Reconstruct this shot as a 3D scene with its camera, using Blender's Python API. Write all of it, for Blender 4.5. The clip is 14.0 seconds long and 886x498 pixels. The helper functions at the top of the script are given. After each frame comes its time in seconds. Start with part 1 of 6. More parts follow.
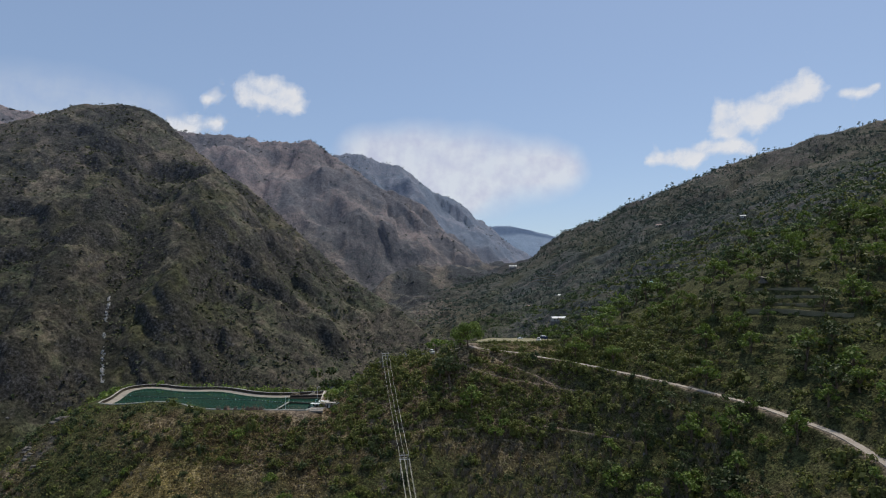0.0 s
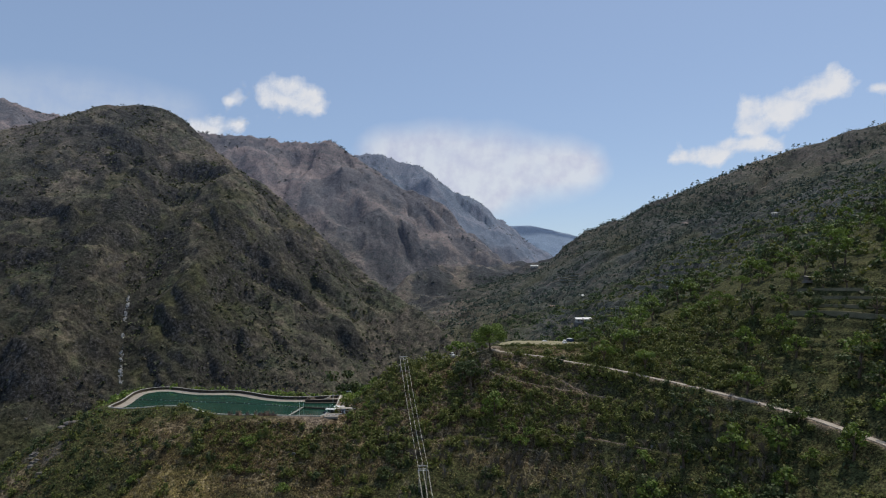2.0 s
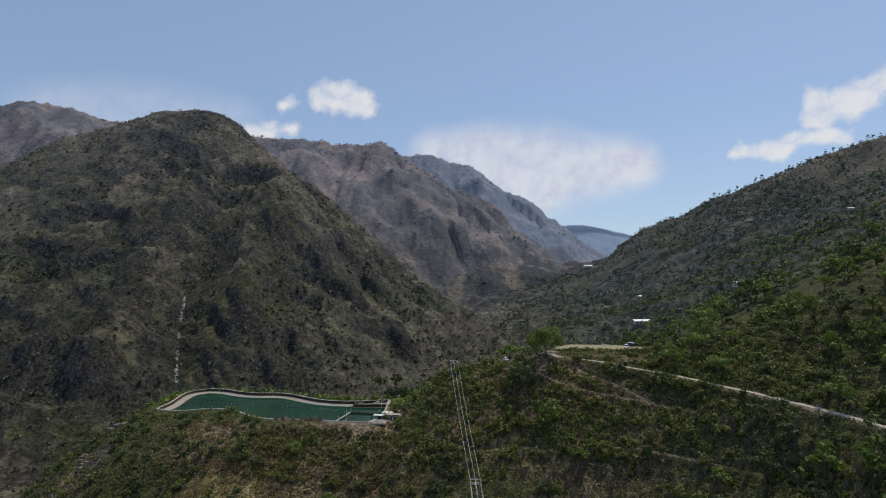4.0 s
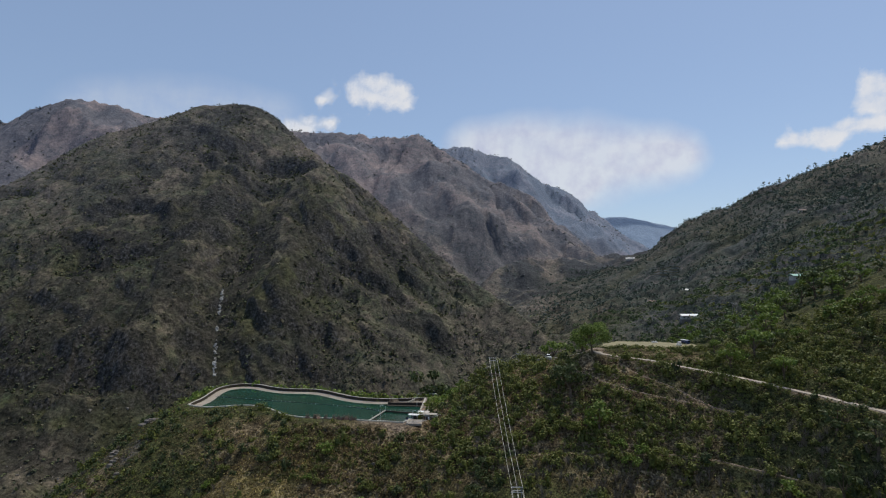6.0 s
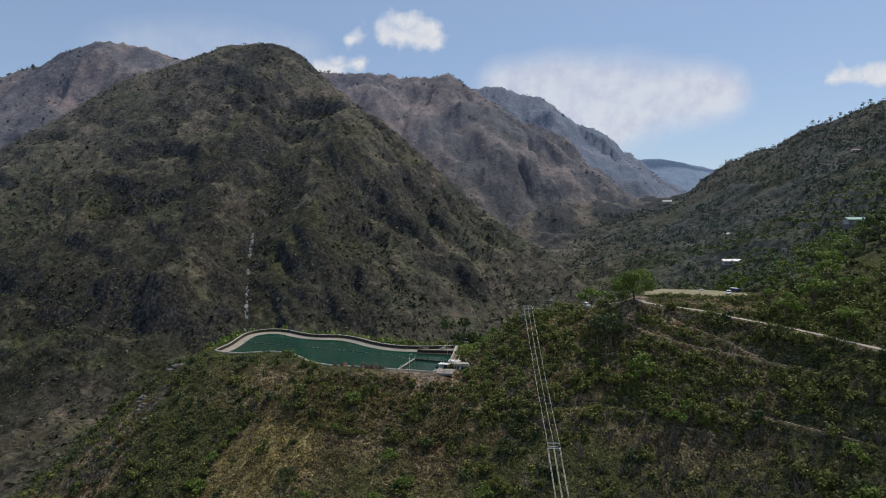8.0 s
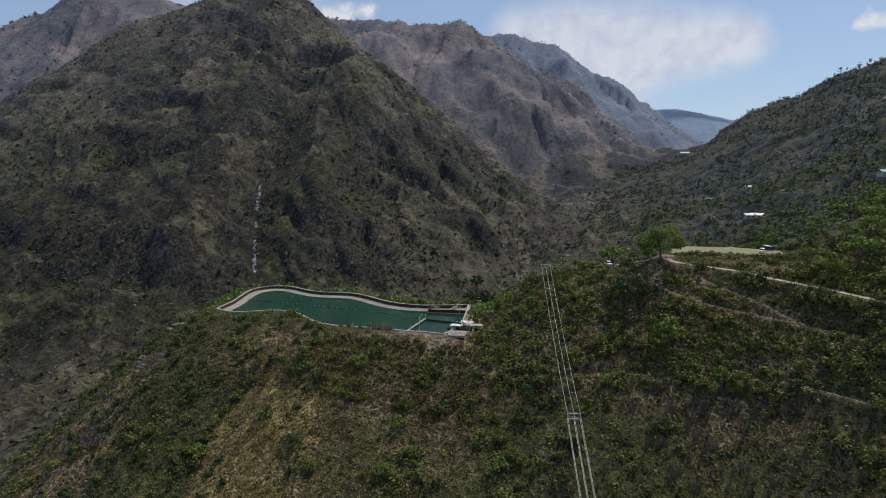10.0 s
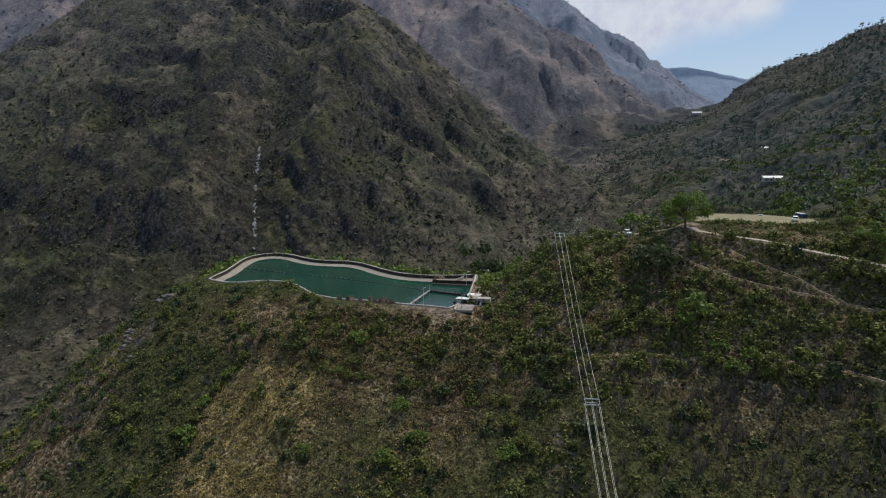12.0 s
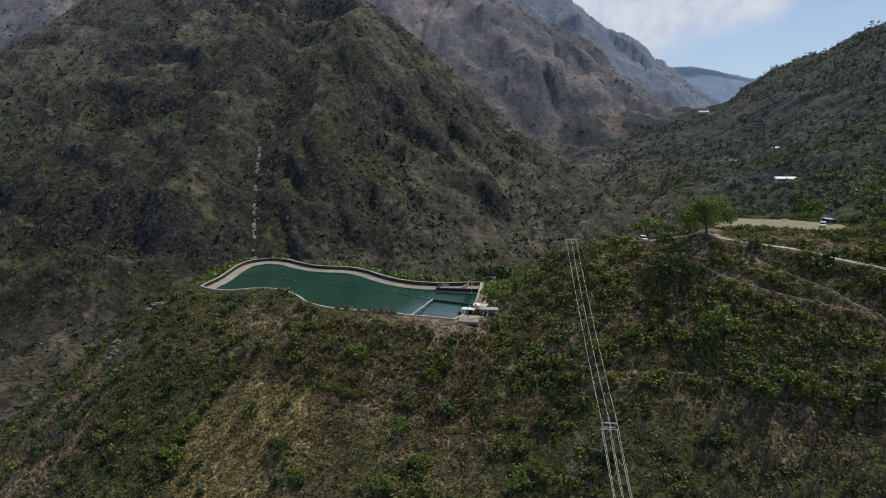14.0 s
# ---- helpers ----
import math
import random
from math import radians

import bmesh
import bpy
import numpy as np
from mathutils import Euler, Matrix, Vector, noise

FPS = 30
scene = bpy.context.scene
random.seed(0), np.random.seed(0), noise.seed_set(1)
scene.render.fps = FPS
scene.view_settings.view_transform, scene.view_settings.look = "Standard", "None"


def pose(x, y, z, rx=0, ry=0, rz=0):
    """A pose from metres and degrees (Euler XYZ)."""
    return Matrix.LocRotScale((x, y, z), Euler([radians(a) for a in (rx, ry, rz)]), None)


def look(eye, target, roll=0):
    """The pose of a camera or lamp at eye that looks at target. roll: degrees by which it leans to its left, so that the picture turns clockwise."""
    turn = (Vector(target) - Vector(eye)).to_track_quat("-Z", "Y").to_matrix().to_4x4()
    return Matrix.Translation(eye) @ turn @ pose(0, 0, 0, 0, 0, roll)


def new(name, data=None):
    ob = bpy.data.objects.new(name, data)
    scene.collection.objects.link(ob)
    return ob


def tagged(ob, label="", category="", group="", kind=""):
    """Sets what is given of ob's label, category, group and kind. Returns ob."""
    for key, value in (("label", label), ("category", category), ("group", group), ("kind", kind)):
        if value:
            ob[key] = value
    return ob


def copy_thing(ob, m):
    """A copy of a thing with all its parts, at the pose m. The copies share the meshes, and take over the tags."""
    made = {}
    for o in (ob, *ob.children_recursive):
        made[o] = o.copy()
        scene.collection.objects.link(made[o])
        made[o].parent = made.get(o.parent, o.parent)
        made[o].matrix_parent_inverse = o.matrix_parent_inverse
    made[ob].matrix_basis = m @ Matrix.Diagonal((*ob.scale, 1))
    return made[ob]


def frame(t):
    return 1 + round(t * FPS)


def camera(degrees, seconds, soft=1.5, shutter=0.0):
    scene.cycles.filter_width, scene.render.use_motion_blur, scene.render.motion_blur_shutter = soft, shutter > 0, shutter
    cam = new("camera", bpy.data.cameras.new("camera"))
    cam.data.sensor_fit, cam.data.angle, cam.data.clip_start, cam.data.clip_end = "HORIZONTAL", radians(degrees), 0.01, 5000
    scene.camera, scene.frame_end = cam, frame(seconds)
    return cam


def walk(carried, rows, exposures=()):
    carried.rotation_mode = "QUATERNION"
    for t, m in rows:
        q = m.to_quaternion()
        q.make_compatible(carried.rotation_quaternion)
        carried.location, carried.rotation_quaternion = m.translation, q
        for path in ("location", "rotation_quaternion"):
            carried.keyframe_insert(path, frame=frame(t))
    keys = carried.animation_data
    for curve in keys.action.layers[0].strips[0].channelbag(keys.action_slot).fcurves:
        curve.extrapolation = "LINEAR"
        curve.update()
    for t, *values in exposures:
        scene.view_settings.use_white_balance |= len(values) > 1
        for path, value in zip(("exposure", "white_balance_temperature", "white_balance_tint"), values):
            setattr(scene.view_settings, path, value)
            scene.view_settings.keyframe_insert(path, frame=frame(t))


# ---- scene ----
cam = camera(71.3, 14.0, soft=1.15)
METRES, EYE, TILT, LEAN, TURN = 100.0, 100.0, 3.2, 0.0, 0.0
ROWS = [
    (0.0, 0.0, 0.0, 0.0, 0.0, 0.0, -0.0),
    (0.5, -0.0004, 0.0324, -0.0021, 0.23, -0.01, 0.02),
    (1.0, 0.0002, 0.0676, -0.0041, 0.78, -0.0, 0.06),
    (1.5, -0.0006, 0.1011, -0.0063, 1.24, 0.0, 0.08),
    (2.0, -0.001, 0.1371, -0.0081, 1.89, 0.01, 0.13),
    (2.5, -0.003, 0.1696, -0.0097, 3.05, 0.01, 0.2),
    (3.0, -0.0053, 0.2046, -0.0117, 4.42, 0.03, 0.3),
    (5.5, -0.024, 0.3786, -0.0222, 9.15, -0.03, 0.61),
    (6.0, -0.0301, 0.4153, -0.0249, 10.07, -0.52, 0.66),
    (6.5, -0.0367, 0.4497, -0.027, 10.89, -1.65, 0.71),
    (7.0, -0.0448, 0.4868, -0.0288, 11.71, -3.06, 0.74),
    (7.5, -0.0522, 0.5215, -0.0308, 12.36, -4.35, 0.77),
    (8.0, -0.061, 0.5586, -0.0326, 12.91, -5.73, 0.79),
    (8.5, -0.0698, 0.5929, -0.0347, 13.28, -6.87, 0.8),
    (11.0, -0.1201, 0.7826, -0.0443, 14.2, -11.99, 0.83),
    (11.5, -0.1301, 0.8201, -0.0464, 14.31, -12.84, 0.83),
    (12.0, -0.1409, 0.8604, -0.0484, 14.39, -13.71, 0.83),
    (12.5, -0.1511, 0.8982, -0.0499, 14.44, -13.78, 0.83),
    (13.0, -0.1616, 0.937, -0.0515, 14.49, -13.77, 0.85),
    (13.5, -0.1693, 0.9624, -0.0532, 14.52, -13.77, 0.86),
    (14.0, -0.1747, 0.9783, -0.0533, 14.69, -13.76, 0.83),
]
walk(cam, [(t, pose(0, 0, EYE, TILT, LEAN, TURN) @ pose(METRES * x, METRES * y, METRES * z, 90 + pitch, roll, yaw)) for t, x, y, z, yaw, pitch, roll in ROWS])

# ---------------------------------------------------------------- light
SUN_AZ, SUN_EL = 36.0, 63.0          # degrees clockwise from +y, and above the horizon
world = bpy.data.worlds.new("sky")
scene.world = world
world.use_nodes = True
wn = world.node_tree
sky = wn.nodes.new("ShaderNodeTexSky")
sky.sky_type = "NISHITA"
sky.sun_disc = False
sky.sun_elevation, sky.sun_rotation = radians(SUN_EL), radians(SUN_AZ)
sky.altitude, sky.air_density, sky.dust_density, sky.ozone_density = 900, 1.0, 1.3, 1.4
wn.nodes["Background"].inputs["Strength"].default_value = 0.113
haze = wn.nodes.new("ShaderNodeMix")      # a dusty, hazy sky
haze.data_type = "RGBA"
haze.inputs[0].default_value, haze.inputs[7].default_value = 0.42, (2.9, 3.95, 5.9, 1)
wn.links.new(sky.outputs[0], haze.inputs[6])
wn.links.new(haze.outputs[2], wn.nodes["Background"].inputs["Color"])
sun_data = bpy.data.lights.new("sun", "SUN")
sun_data.energy, sun_data.angle, sun_data.color = 3.15, radians(0.6), (1.0, 0.92, 0.79)
sun = new("sun", sun_data)
sd = Vector((math.sin(radians(SUN_AZ)) * math.cos(radians(SUN_EL)), math.cos(radians(SUN_AZ)) * math.cos(radians(SUN_EL)), math.sin(radians(SUN_EL))))
sun.matrix_world = look(sd * 800, (0, 0, 0))
scene.view_settings.exposure = 0.0

# ---------------------------------------------------------------- noise and plan helpers
rng = np.random.default_rng(7)
LATTICE = rng.random((256, 256))


def vnoise(x, y):
    x, y = np.asarray(x, float), np.asarray(y, float)
    i, j = np.floor(x).astype(int), np.floor(y).astype(int)
    u, v = x - i, y - j
    u, v = u * u * u * (u * (u * 6 - 15) + 10), v * v * v * (v * (v * 6 - 15) + 10)
    a, b = LATTICE[i & 255, j & 255], LATTICE[(i + 1) & 255, j & 255]
    c, d = LATTICE[i & 255, (j + 1) & 255], LATTICE[(i + 1) & 255, (j + 1) & 255]
    return (a * (1 - u) + b * u) * (1 - v) + (c * (1 - u) + d * u) * v


def fbm(x, y, size, octaves=4, gain=0.5):
    total, amp, norm = 0.0, 1.0, 0.0
    for o in range(octaves):
        total = total + amp * (vnoise(x / size * 2 ** o + 17.3 * o, y / size * 2 ** o + 5.7 * o) - 0.5)
        norm += amp
        amp *= gain
    return 2 * total / norm


def ridged(x, y, size, octaves=4):
    total, amp, norm = 0.0, 1.0, 0.0
    for o in range(octaves):
        n = 1 - np.abs(2 * vnoise(x / size * 2 ** o + 31.1 * o, y / size * 2 ** o + 3.9 * o) - 1)
        total = total + amp * n * n
        norm += amp
        amp *= 0.5
    return total / norm


def step(a, b, v):
    w = np.clip((v - a) / (b - a), 0, 1)
    return w * w * (3 - 2 * w)


def smax(a, b, k):
    w = np.clip(0.5 + 0.5 * (a - b) / k, 0, 1)
    return b * (1 - w) + a * w + k * w * (1 - w)


def along(x, y, pts):
    """Distance to a polyline, the height there, and the length run."""
    best = np.full(np.shape(x), 1e9)
    height, run = np.zeros(np.shape(x)), np.zeros(np.shape(x))
    length = 0.0
    for (ax, ay, az), (bx, by, bz) in zip(pts, pts[1:]):
        dx, dy = bx - ax, by - ay
        size = math.hypot(dx, dy)
        u = np.clip(((x - ax) * dx + (y - ay) * dy) / size ** 2, 0, 1)
        d = np.hypot(x - ax - u * dx, y - ay - u * dy)
        near = d < best
        best = np.where(near, d, best)
        height = np.where(near, az + u * (bz - az), height)
        run = np.where(near, length + u * size, run)
        length += size
    return best, height, run


def roof(x, y, pts, slope, gully=60.0, rough=0.3):
    """A mountain: falls off from its crest on all sides, cut by gullies that run downhill."""
    wx = x + 40 * fbm(x, y, 160, 3)
    wy = y + 40 * fbm(x + 900, y, 160, 3)
    top = np.full(np.shape(x), -1e9)
    length = 0.0
    run, dist = np.zeros(np.shape(x)), np.zeros(np.shape(x))
    for (ax, ay, az), (bx, by, bz) in zip(pts, pts[1:]):
        dx, dy = bx - ax, by - ay
        size = math.hypot(dx, dy)
        u = np.clip(((wx - ax) * dx + (wy - ay) * dy) / size ** 2, 0, 1)
        d = np.hypot(wx - ax - u * dx, wy - ay - u * dy)
        h = az + u * (bz - az) - slope * d
        near = h > top
        top, run, dist = np.where(near, h, top), np.where(near, length + u * size, run), np.where(near, d, dist)
        length += size
    cut = ridged(run + 0.25 * x, dist * 0.35 + 0.1 * y, gully, 3) - 0.45
    grow = np.clip(dist / 120, 0.06 if slope > 0.76 else 0.14, 1)
    return top + grow * (gully * rough * cut + 16 * fbm(x, y, 70, 5)) + 4 * fbm(x, y, 22, 3) * np.clip(dist / 40, 0.15, 1)


# heights of the spur, its slopes and the hill beside it
SPUR = [(-158, 268, 41), (-110, 264, 42), (-62, 262, 41.5), (-160, 247, 30), (-150, 225, 14), (-120, 241, 25), (-93, 227, 20),
        (-60, 241, 28), (-36, 246, 31), (-14, 228, 28), (0, 246, 37), (28, 247, 35), (41, 241, 32), (54, 243, 40), (47, 263, 53),
        (36, 276, 62), (38, 296, 71), (12, 287, 70), (-27, 290, 60.2), (-8, 290, 63.5), (-6, 299, 66), (-26, 301, 62.3), (-50, 290, 46), (-45, 265, 42)]
FOOT = [(-100, 180, -12), (0, 180, 0), (80, 180, 22), (-27, 330, 42), (40, 345, 62), (-100, 352, 28), (-172, 315, 38), (-176, 280, 38),
        (-196, 268, 18), (-200, 235, 0), (-260, 230, -35), (-230, 330, -10), (-250, 450, -45), (-120, 480, -50), (-30, 560, -30), (-20, 740, 18)]
HILL = [(112, 214, 57), (63, 269, 64), (110, 271, 75), (138, 223, 75), (140, 274, 98), (167, 275, 107), (171, 448, 107),
        (180, 549, 97), (319, 572, 163), (115, 640, 60), (60, 848, 58), (34, 284, 67.8), (80, 256, 62.3), (92, 245, 60.3), (250, 300, 138), (400, 300, 195), (300, 150, 95), (200, 150, 66), (120, 170, 50)]
REST = [(-600, 300, -70), (-600, -200, -60), (0, -150, -50), (0, 60, -15), (300, -150, 60), (700, 200, 250), (700, 700, 290), (0, 960, 52),
        (38, 1200, 82), (124, 1000, 75), (250, 800, 128), (400, 850, 205), (300, 1120, 175), (520, 1000, 255), (120, 1450, 112), (-400, 450, -50), (-1200, 600, -60), (0, -1200, -60), (1400, 300, 200), (1200, -1000, 40)]


def fitted(points, soft):
    p = np.array(points, float)
    n = len(p)
    d = np.sqrt(((p[:, None, :2] - p[None, :, :2]) ** 2).sum(2) + soft ** 2)
    m = np.zeros((n + 3, n + 3))
    m[:n, :n] = d + np.eye(n) * -0.5
    m[:n, n], m[:n, n + 1:], m[n, :n], m[n + 1:, :n] = 1, p[:, :2] / 100, 1, p[:, :2].T / 100
    w = np.linalg.solve(m, np.concatenate([p[:, 2], [0, 0, 0]]))

    def height(x, y):
        h = w[n] + w[n + 1] * x / 100 + w[n + 2] * y / 100
        for (a, b, _), k in zip(points, w[:n]):
            h = h + k * np.sqrt((x - a) ** 2 + (y - b) ** 2 + soft ** 2)
        return h
    return height


rolling = fitted(SPUR + FOOT + HILL + REST, 12.0)

PEAK = [(-1000, 640, 80), (-850, 800, 190), (-798, 850, 254), (-744, 900, 308), (-692, 925, 339), (-645, 948, 360), (-600, 964, 376), (-578, 970, 385), (-529, 982, 391),
        (-500, 987, 389), (-478, 990, 384), (-460, 983, 371), (-439, 975, 348), (-414, 967, 327), (-390, 958, 303), (-335, 940, 270), (-293, 924, 246), (-264, 912, 222), (-235, 900, 196),
        (-206, 884, 172), (-181, 871, 150), (-143, 850, 124), (-109, 825, 103), (-76, 802, 80), (-45, 773, 58), (-20, 744, 42)]
FAR_LEFT = [(-2100, 1500, 480), (-1828, 1700, 562), (-1696, 1700, 600), (-1465, 1700, 644), (-1305, 1720, 629), (-1151, 1780, 590), (-1000, 1950, 600)]
FAR_MID = [(-1200, 2250, 690), (-1031, 2300, 679), (-882, 2300, 668), (-732, 2300, 651), (-583, 2300, 625), (-498, 2300, 636), (-373, 2250, 560), (-192, 2100, 408), (-14, 1950, 265), (87, 1800, 170)]
FAR_BACK = [(-700, 3000, 730), (-413, 2900, 716), (-225, 2900, 667), (-64, 2900, 559), (123, 2900, 415), (360, 2850, 250), (500, 2800, 170)]
KNOLL = [(-165, 1250, 22), (-121, 1400, 122), (-65, 1450, 144), (8, 1480, 141), (94, 1550, 147), (178, 1640, 158)]
HORIZON = [(-300, 4650, 560), (237, 4600, 543), (490, 4600, 531), (869, 4600, 450), (1300, 4600, 380), (2400, 4300, 420)]
RIGHT = [(150, 1720, 95), (203, 1650, 143), (283, 1510, 189), (425, 1420, 281), (537, 1400, 324), (616, 1300, 355), (744, 1250, 390), (836, 1180, 411), (1100, 1150, 460), (1700, 1100, 520)]

ROAD = [(13.5, 296, 71.4), (14, 291, 70.6), (18.3, 288.2, 69.8), (35, 285.5, 68.2), (45.5, 281, 66.6), (63.4, 270, 64.5), (71, 262.8, 63.4), (80, 255.3, 62.3), (92.2, 245.5, 60.2), (104.5, 229.5, 58.2), (111.3, 213.5, 57), (119.2, 190, 54.5), (121, 171, 50.8), (118, 140, 46)]
TRACK = [(8.3, 279.6, 64.7), (12.4, 276.2, 62.7), (18.7, 273.6, 60.9), (25.9, 271.9, 59.2), (37.9, 269.4, 57.2), (50, 265.3, 55.8), (62, 259, 54)]
TRACK_UP = [(50, 265.3, 55.8), (44.7, 269, 57.7), (40.3, 272.6, 60.1), (33.7, 275.9, 62.2), (26.9, 279.3, 64.5), (21.6, 282.8, 67)]
LOW_TRACK = [(-22, 254, 39), (1.3, 253.2, 41.7), (13.2, 252.8, 42), (33.4, 254, 42.4), (44.1, 252, 42.4), (54.3, 245, 42), (65.3, 236, 41.8), (85, 222, 42)]
CREST_TRACK = [(-33, 300, 61.0), (-26, 301, 63.0), (-14, 301, 65.4), (-4, 299, 66.7), (6, 296.5, 69), (13.5, 296, 71.4)]
STREAM = [(-302, 552, 0), (-316, 578, 0), (-340, 623, 0), (-353, 656, 0)]
STRAW = [(-114, 262), (-115, 252), (-122, 243), (-125, 236), (-124, 230), (-122, 222), (-119, 200), (-116, 180)]
CLIFFS = [[(-544, 917, 0), (-489, 878, 0), (-451, 857, 0)], [(-480, 839, 0), (-412, 808, 0), (-382, 822, 0)], [(-415, 872, 0), (-384, 881, 0), (-346, 869, 0)],
          [(-542, 717, 0), (-515, 737, 0), (-478, 721, 0), (-456, 710, 0)], [(-556, 668, 0), (-492, 653, 0), (-460, 670, 0), (-424, 695, 0), (-400, 720, 0)],
          [(-284, 757, 0), (-256, 754, 0), (-229, 755, 0), (-200, 744, 0)], [(-229, 818, 0), (-200, 803, 0), (-169, 778, 0)], [(-159, 707, 0), (-140, 719, 0), (-118, 717, 0)],
          [(-580, 556, 0), (-529, 547, 0), (-486, 550, 0), (-432, 546, 0), (-385, 547, 0)], [(-481, 525, 0), (-437, 528, 0), (-392, 531, 0), (-356, 537, 0)], [(-274, 633, 0), (-254, 622, 0), (-233, 601, 0)]]
GULLY = [(-420, 870, 0), (-369, 784, 0), (-356, 693, 0), (-353, 656, 0), (-340, 623, 0), (-316, 578, 0), (-302, 552, 0), (-290, 520, 0)]
RIBS = [[(-310, 860, 0), (-308, 777, 0), (-306, 735, 0), (-292, 668, 0), (-284, 629, 0), (-276, 570, 0)],
        [(-330, 890, 0), (-316, 861, 0), (-245, 800, 0), (-185, 750, 0), (-137, 730, 0), (-105, 679, 0)],
        [(-480, 900, 0), (-430, 800, 0), (-420, 700, 0), (-385, 620, 0), (-350, 570, 0)]]
SPURS = [[(-500, 2290, 48), (-400, 2080, 44), (-250, 1850, 26), (-120, 1690, 0)], [(-800, 2290, 46), (-690, 2050, 34), (-560, 1850, 0)], [(-330, 2210, 44), (-200, 1990, 34), (-60, 1800, 0)], [(-225, 2890, 46), (-100, 2650, 36), (40, 2400, 0)]]
FAR_CUT = [(-576, 2270, 0), (-526, 2180, 30), (-454, 2080, 44), (-386, 1980, 40), (-344, 1880, 34), (-293, 1780, 20)]
TERRACE_A = (217, 782)
TERRACE_B = (161, 1031)
TERRACE_C = (133, 1304)
TERRACE_D = (143, 251)
TERRACE_E = (224, 765)
NEAR_RIM = [(-158, 287), (-152, 284.3), (-146, 284), (-141, 286.5), (-136, 289.5), (-130, 290), (-123, 287.5), (-116, 282), (-110, 276.5), (-103, 273.4), (-97, 272.4), (-90, 272.6), (-83, 272.6), (-75, 271.5), (-67, 271.4), (-59.5, 270.6)]
FAR_RIM = [(-60.5, 318.2), (-75, 313.5), (-84, 313), (-92, 315), (-100, 319.5), (-109, 326), (-118, 330), (-132, 329.5), (-142, 333), (-151, 338), (-160, 338.5), (-165.5, 332), (-166, 324), (-163, 312), (-160, 301), (-159, 293)]
RIM_Z, WATER_Z = 45.5, 43.7


def smooth_line(pts, n=4, closed=False):
    """A Catmull-Rom curve through plan points."""
    out, m = [], len(pts)
    for i in range(m if closed else m - 1):
        p = [np.array(pts[(i + k) % m if closed else min(max(i + k, 0), m - 1)], float) for k in (-1, 0, 1, 2)]
        for s in range(n):
            u = s / n
            out.append(tuple(0.5 * (2 * p[1] + (p[2] - p[0]) * u + (2 * p[0] - 5 * p[1] + 4 * p[2] - p[3]) * u * u + (3 * p[1] - p[0] - 3 * p[2] + p[3]) * u ** 3)))
    if not closed:
        out.append(tuple(float(v) for v in pts[-1]))
    return out


POND = smooth_line(NEAR_RIM, 3) + [(-57.5, 276), (-56.3, 285), (-58.4, 302)] + smooth_line(FAR_RIM, 3)


def inside(x, y, poly):
    hit = np.zeros(np.shape(x), bool)
    for (ax, ay), (bx, by) in zip(poly, poly[1:] + poly[:1]):
        hit ^= ((ay > y) != (by > y)) & (x < (bx - ax) * (y - ay) / (by - ay + 1e-12) + ax)
    return hit


def edge_distance(x, y, poly):
    return along(x, y, [(a, b, 0) for a, b in poly + poly[:1]])[0]


def pond_distance(x, y):
    """Metres outside the reservoir's rim (inside: minus)."""
    x, y = np.asarray(x, float), np.asarray(y, float)
    d = np.full(x.shape, 300.0)
    m = (x > -260) & (x < 30) & (y > 190) & (y < 420)
    if m.any():
        e = edge_distance(x[m], y[m], POND)
        d[m] = np.where(inside(x[m], y[m], POND), -e, e)
    return d


FIELD = [(15, 297), (20, 303), (30, 305.5), (46, 300), (54, 303), (56, 316), (42, 324), (24, 324), (17, 312)]


def field_distance(x, y):
    x, y = np.asarray(x, float), np.asarray(y, float)
    d = np.full(x.shape, 300.0)
    m = (np.abs(x - 35) < 90) & (np.abs(y - 308) < 90)
    if m.any():
        e = edge_distance(x[m], y[m], FIELD)
        d[m] = np.where(inside(x[m], y[m], FIELD), -e, e)
    return d


def main_mountain(x, y):
    """The dry mountain across the valley: its height, and the metres from its crest (behind it: minus)."""
    wx, wy = x + 9 * fbm(x, y, 60, 3), y + 9 * fbm(x + 900, y, 60, 3)
    top, length = np.full(np.shape(x), -1e9), 0.0
    run, dist = np.zeros(np.shape(x)), np.zeros(np.shape(x))
    for (ax, ay, az), (bx, by, bz) in zip(PEAK, PEAK[1:]):
        dx, dy = bx - ax, by - ay
        size = math.hypot(dx, dy)
        u = np.clip(((wx - ax) * dx + (wy - ay) * dy) / size ** 2, 0, 1)
        d = np.hypot(wx - ax - u * dx, wy - ay - u * dy)
        h = az + u * (bz - az) - 0.8 * d
        near = h > top
        top, run, dist = np.where(near, h, top), np.where(near, length + u * size, run), np.where(near, d, dist)
        length += size
    behind = np.clip(y - np.interp(x, [q[0] for q in PEAK], [q[1] for q in PEAK]), 0, None)
    cut = ridged(run + 0.25 * x, dist * 0.35 + 0.1 * y, 95, 3) - 0.45
    grow = np.clip(dist / 150, 0.03, 1) * (1 - step(0, 12, behind))
    h = top - 0.5 * behind + grow * (17 * cut + 12 * fbm(x, y, 80, 4)) + 2.2 * fbm(x, y, 14, 3)
    return h, np.where(behind > 0, -behind, dist)


